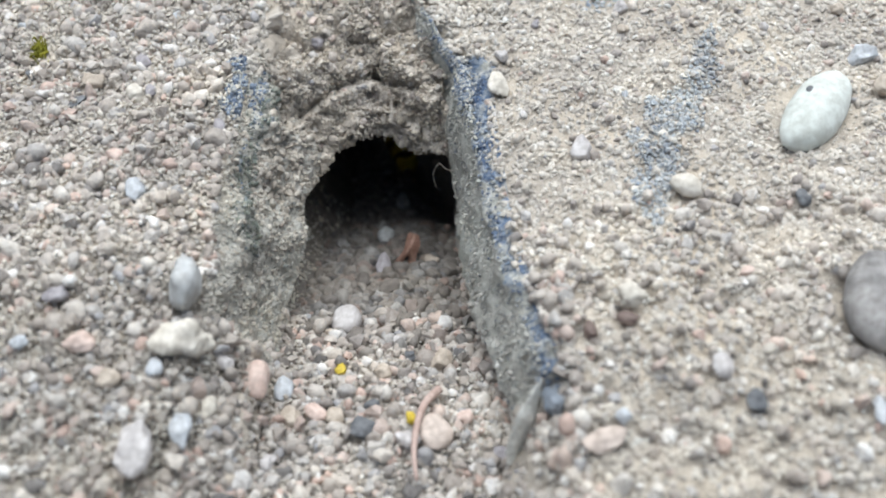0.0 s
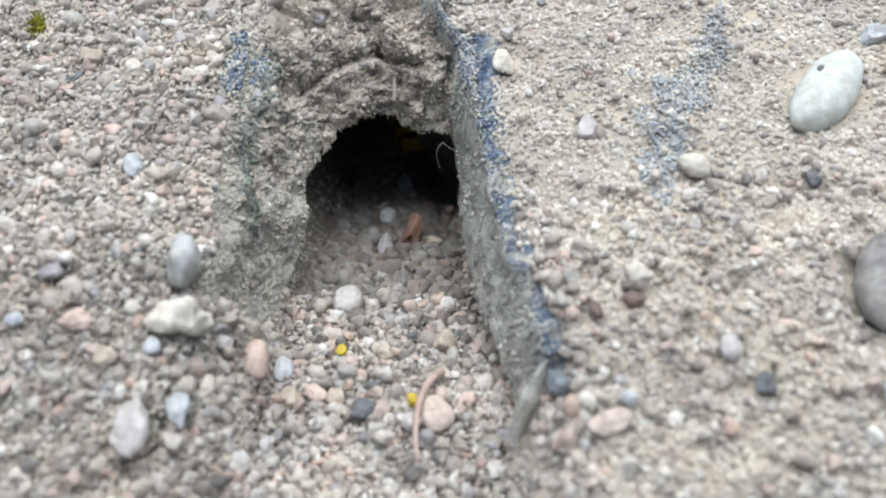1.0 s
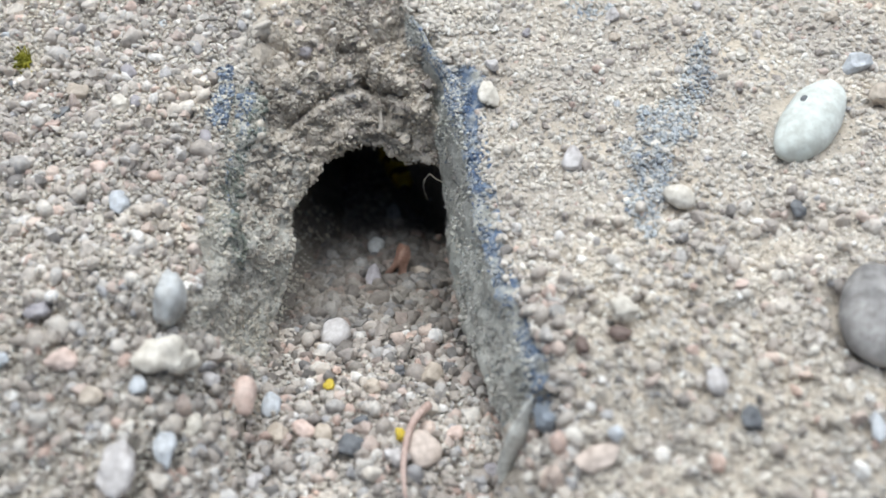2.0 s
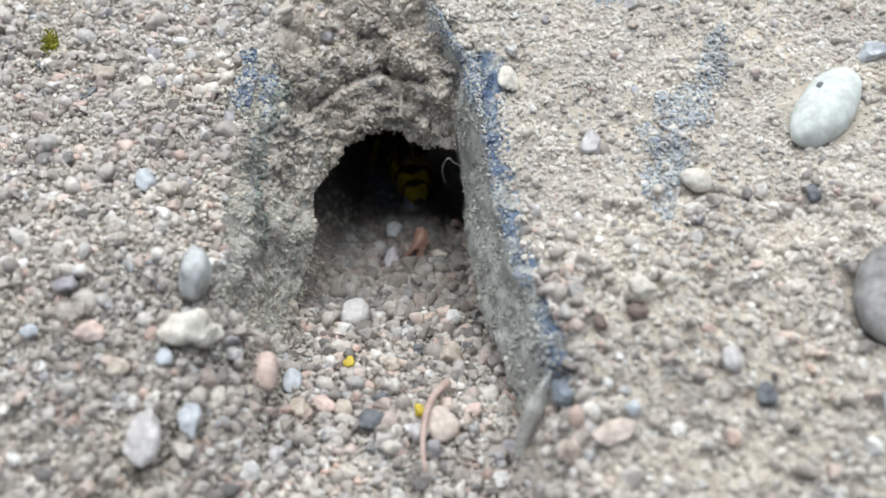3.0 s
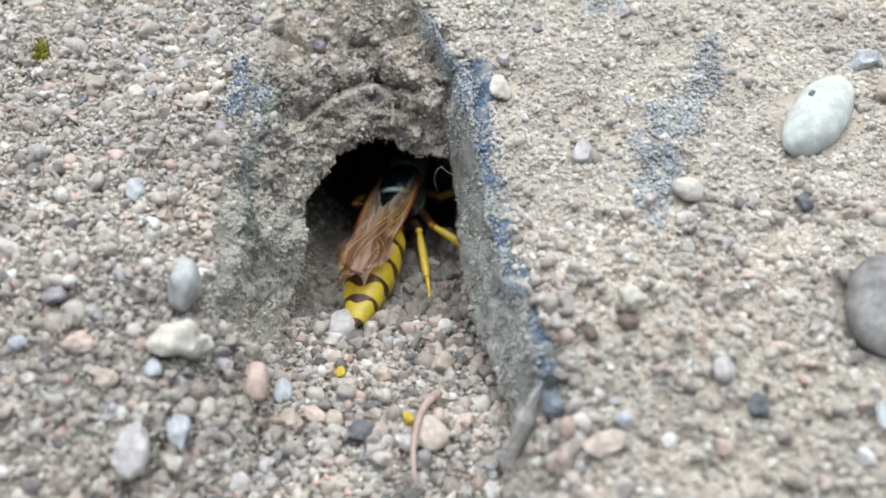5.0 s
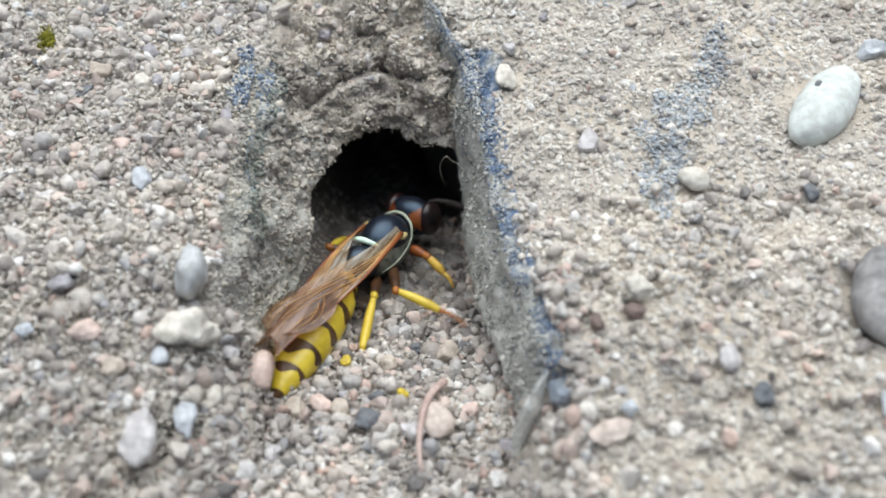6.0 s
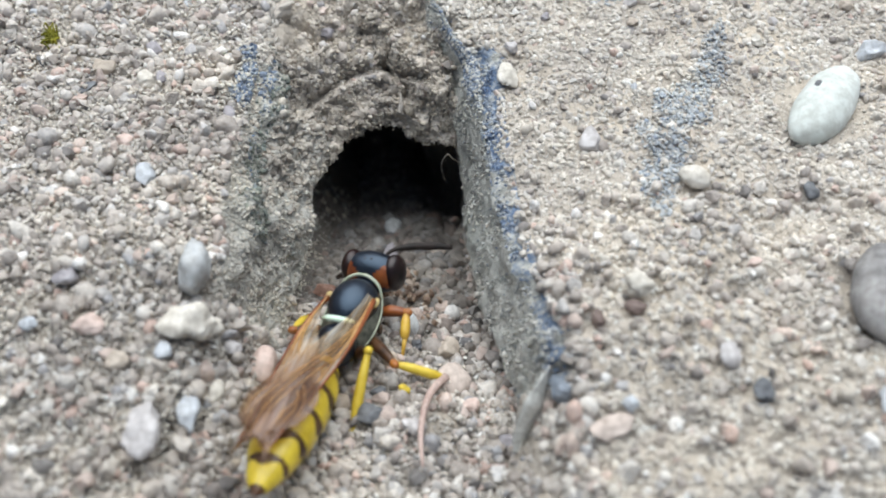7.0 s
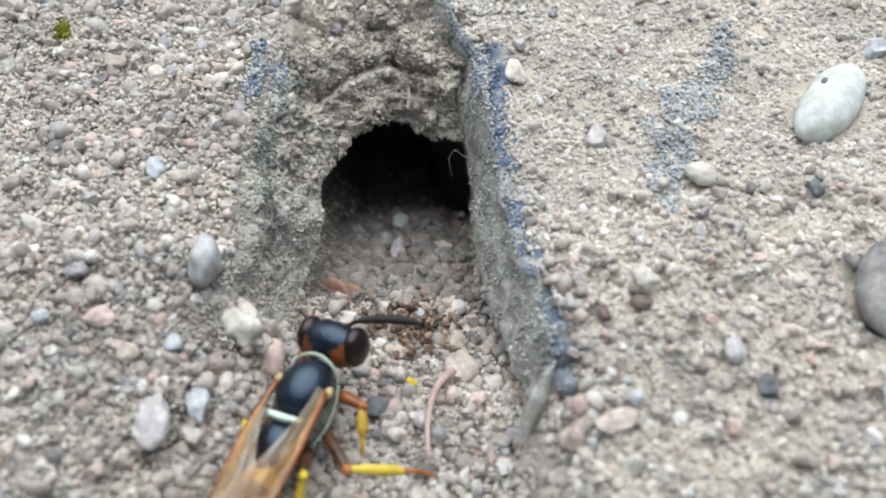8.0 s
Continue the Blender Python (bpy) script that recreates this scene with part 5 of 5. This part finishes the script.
def motions():
    # the wasp comes backwards out of its burrow
    walk(wasp, [
        (0.0, mm(-3.9, 29.5, -19.6, -8, -4, 2)),
        (1.7, mm(-3.9, 29.0, -19.6, -8, -4, 2)),
        (2.8, mm(-4.2, 25.0, -19.0, -14, -5, 3)),
        (3, mm(-4.38, 23.46, -18.52, -17.6, -5.1, 4.3)),
        (3.5, mm(-3.86, 22.65, -18.00, -10.0, -5.7, 3.1)),
        (4, mm(-2.96, 17.0, -16.20, -23.0, -2.2, 5.7)),
        (4.3, mm(-3.11, 15.25, -15.41, -25.4, -1.6, 2.3)),
        (4.5, mm(-2.45, 14.55, -15.25, -24.5, -4.5, 5.5)),
        (4.7, mm(-3.69, 11.33, -13.05, -19.2, -4.3, -6.9)),
        (5.3, mm(-4.3, 6.4, -9.6, -15, -14, -8)),
        (5.8, mm(-5.99, 1.29, -7.80, -19.7, -8.7, -15.1)),
        (6, mm(-6.83, 1.28, -7.63, -13.6, -13.3, -31.1)),
        (6.5, mm(-6.83, -2.74, -6.46, -4.4, -9.7, -23.9)),
        (7, mm(-7.56, -6.73, -4.63, -8.8, -9.4, -18.0)),
        (7.5, mm(-9.25, -12.19, -2.40, 3.7, -8.9, -26.3)),
        (8, mm(-10.03, -14.35, -1.96, 2.6, -8.7, -23.3)),
    ])
    bend = [(0, 0, 2), (3, -0, 5), (3.5, -0, 3), (4, -0, -10), (4.3, -1, -10), (4.5, -2, -18), (4.7, -3, -5), (5.8, -0, 4), (6, -0, 13), (6.5, -10, 7), (7, -16, 6), (7.5, -6, 4), (8, -5, 5)]
    for wing, s in WINGS:
        walk(wing, [(t, mm(s * 1.36, 3.8, 0.8, 0.58 * rx, 0, 0.6 * rz)) for t, rx, rz in bend])
    walk(abdomen, [(t, mm(0, 0, 0, rx, 0, rz)) for t, rx, rz in bend])
    for feeler, s in ANTENNAE:
        low = (-6, 12, 0) if s > 0 else (-70, -25, 5)
        rows = [(0.0, mm(s * 0.4, 7.5, 0.45, *low))]
        for k in range(12):
            rows.append((5.6 + 0.2 * k, mm(s * 0.4, 7.5, 0.45, low[0] + 5 * math.sin(2.1 * k + s), low[1], low[2] + s * 7 * math.sin(1.7 * k + 2 * s))))
        rows.append((8.0, mm(s * 0.4, 7.5, 0.45, *low)))
        walk(feeler, rows)
    # each leg: seconds, then the thigh's and the shin's heading and rise in degrees
    steps = {
        ("hind", 1): [(0, -165, 8, -150, 2), (4.3, -150, 5, -110, 0), (4.5, -148, 5, -115, -4), (4.7, -156, 17, -163, -16), (5.8, -150, 20, -160, -20), (6.2, -146, 12, -152, -11),
                      (6.5, -143, 22, -140, -22), (6.8, -130, 45, -165, -38), (7.2, -125, 49, -185, -32), (7.5, -150, 46, -166, -50), (8, -146, 39, -187, -50)],
        ("mid", 1): [(0, -151, 11, -121, -15), (5.8, -151, 11, -121, -15), (6.2, -131, 10, -40, -20), (6.5, -140, 11, -92, -23), (6.8, -138, 13, -74, -28), (7.2, -126, 12, -71, -34),
                     (7.5, -141, 14, -67, -37), (8, -128, 14, -57, -33)],
        ("fore", 1): [(0, -60, 5, -30, -14), (5.8, -120, 6, -39, -14), (6, -103, 8, -95, -35), (6.2, -93, 9, -150, -45), (6.5, -105, 10, -170, -58), (6.8, -88, 11, -173, -33),
                      (7.2, -88, 8, -148, -32), (7.35, -85, 8, -100, -40), (7.5, -81, 9, -54, -46), (7.75, -92, 9, -110, -42), (8, -100, 9, -164, -37)],
        ("mid", -1): [(0, 120, 25, 15, -25), (5.8, 109, 27, 7, -27), (6.2, 138, 29, 39, -24), (6.5, 116, 24, 26, -22), (6.8, 105, 22, 14, -30), (7.2, 142, 28, 21, -37), (7.5, 130, 24, 16, -33), (8, 149, 20, 33, -33)],
        ("fore", -1): [(0, 25, -5, -10, -20), (5.8, 25, -5, -10, -20), (6.2, 35, -5, 0, -20), (6.5, 25, -5, -10, -20), (6.8, 35, -5, 0, -20), (7.2, 25, -5, -10, -20), (7.5, 35, -5, 0, -20), (8, 28, -5, -8, -20)],
        ("hind", -1): [(0, 160, 15, 172, -20), (5.8, 150, 15, 165, -20), (6.2, 165, 15, 175, -20), (6.5, 150, 15, 165, -20), (6.8, 162, 15, 174, -20), (7.2, 148, 15, 162, -20), (7.5, 160, 15, 172, -20), (8, 152, 15, 168, -20)],
    }
    for key, (leg, shin, foot, hip, length) in LEGS.items():
        thigh_rows, shin_rows = [], []
        for t, az, el, az2, el2 in steps[key]:
            thigh = mm(*hip, el, 0, az)
            knee = thigh @ Vector((0, length * MM, 0))
            thigh_rows.append((t, thigh))
            shin_rows.append((t, thigh.inverted() @ pose(*knee, el2, 0, az2)))
        walk(leg, thigh_rows)
        walk(shin, shin_rows)
        walk(foot, shin_rows)
    # it drags the husk along and shoves a stone aside
    walk(husk, [(0.0, mm(-3.05, 5.9, -11.1, 38, 0, -24)), (3.6, mm(-3.05, 5.9, -11.1, 38, 0, -24)), (4.0, mm(-2.95, 5.2, -10.9, 38, 0, -14)), (4.3, mm(-4.35, 4.1, -10.4, 35, 0, 4)),
                (4.7, mm(-5.2, 2.6, -10.3, 15, 10, 25)), (5.8, mm(-8.0, 0.6, -9.45, 12, 0, 60)), (8.0, mm(-8.0, 0.6, -9.45, 12, 0, 60))])
    z = float(height(-13.7, -7.6))
    here, there = mm(-13.7, -7.6, z + 0.8, 0, 0, 5), mm(-12.0, -6.9, float(height(-12.0, -6.9)) + 0.9, 10, 12, -40)
    walk(cream_stone, [(0.0, here), (7.62, here), (7.8, there), (8.0, there)])
    for stone, spots in ((quartz, ((0, -6.7, -1.0), (4.8, -6.7, -1.0), (5.8, -8.9, -3.4), (8.0, -9.1, -5.2))),
                         (pink_pebble, ((0, -1.5, -10.3), (6.1, -1.7, -10.1), (6.5, -1.0, -8.3), (6.8, -0.9, -7.8), (7.2, -0.7, -6.8), (8.0, -0.7, -6.7)))):
        turn = stone.matrix_basis.to_3x3().to_4x4()
        walk(stone, [(t, Matrix.Translation((x * MM, y * MM, (float(height(x, y)) + 0.6) * MM)) @ turn) for t, x, y in spots])
    a, b = mm(-2.75, -9.5, -4.85, 0, 0, 20), mm(-3.45, -8.4, -5.2, 30, 0, 60)
    walk(pollen_b, [(0.0, a), (4.7, a), (5.8, b), (8.0, b)])
    grey_path = ((0.0, -3.6, 15.0, -17.2), (5.6, -3.4, 10.0, -13.6), (6.4, -3.2, 2.0, -9.9), (6.8, -3.3, -2.2, -7.9), (7.2, -3.1, -3.0, -7.4), (8.0, -3.1, -3.0, -7.4))
    walk(dug_pebble, [(t, mm(x, y, z, 10, 25, -80)) for t, x, y, z in grey_path])
    walk(damp, [(0.0, mm(-4.0, 16.5, -19.8)), (5.8, mm(-4.0, 11.5, -16.9, -35)), (6.8, mm(-4.4, 3.0, -10.9, -22)), (7.3, mm(-3.5, -3.0, -7.5, -24)), (8.0, mm(-3.4, -3.5, -7.2, -24))])


motions()
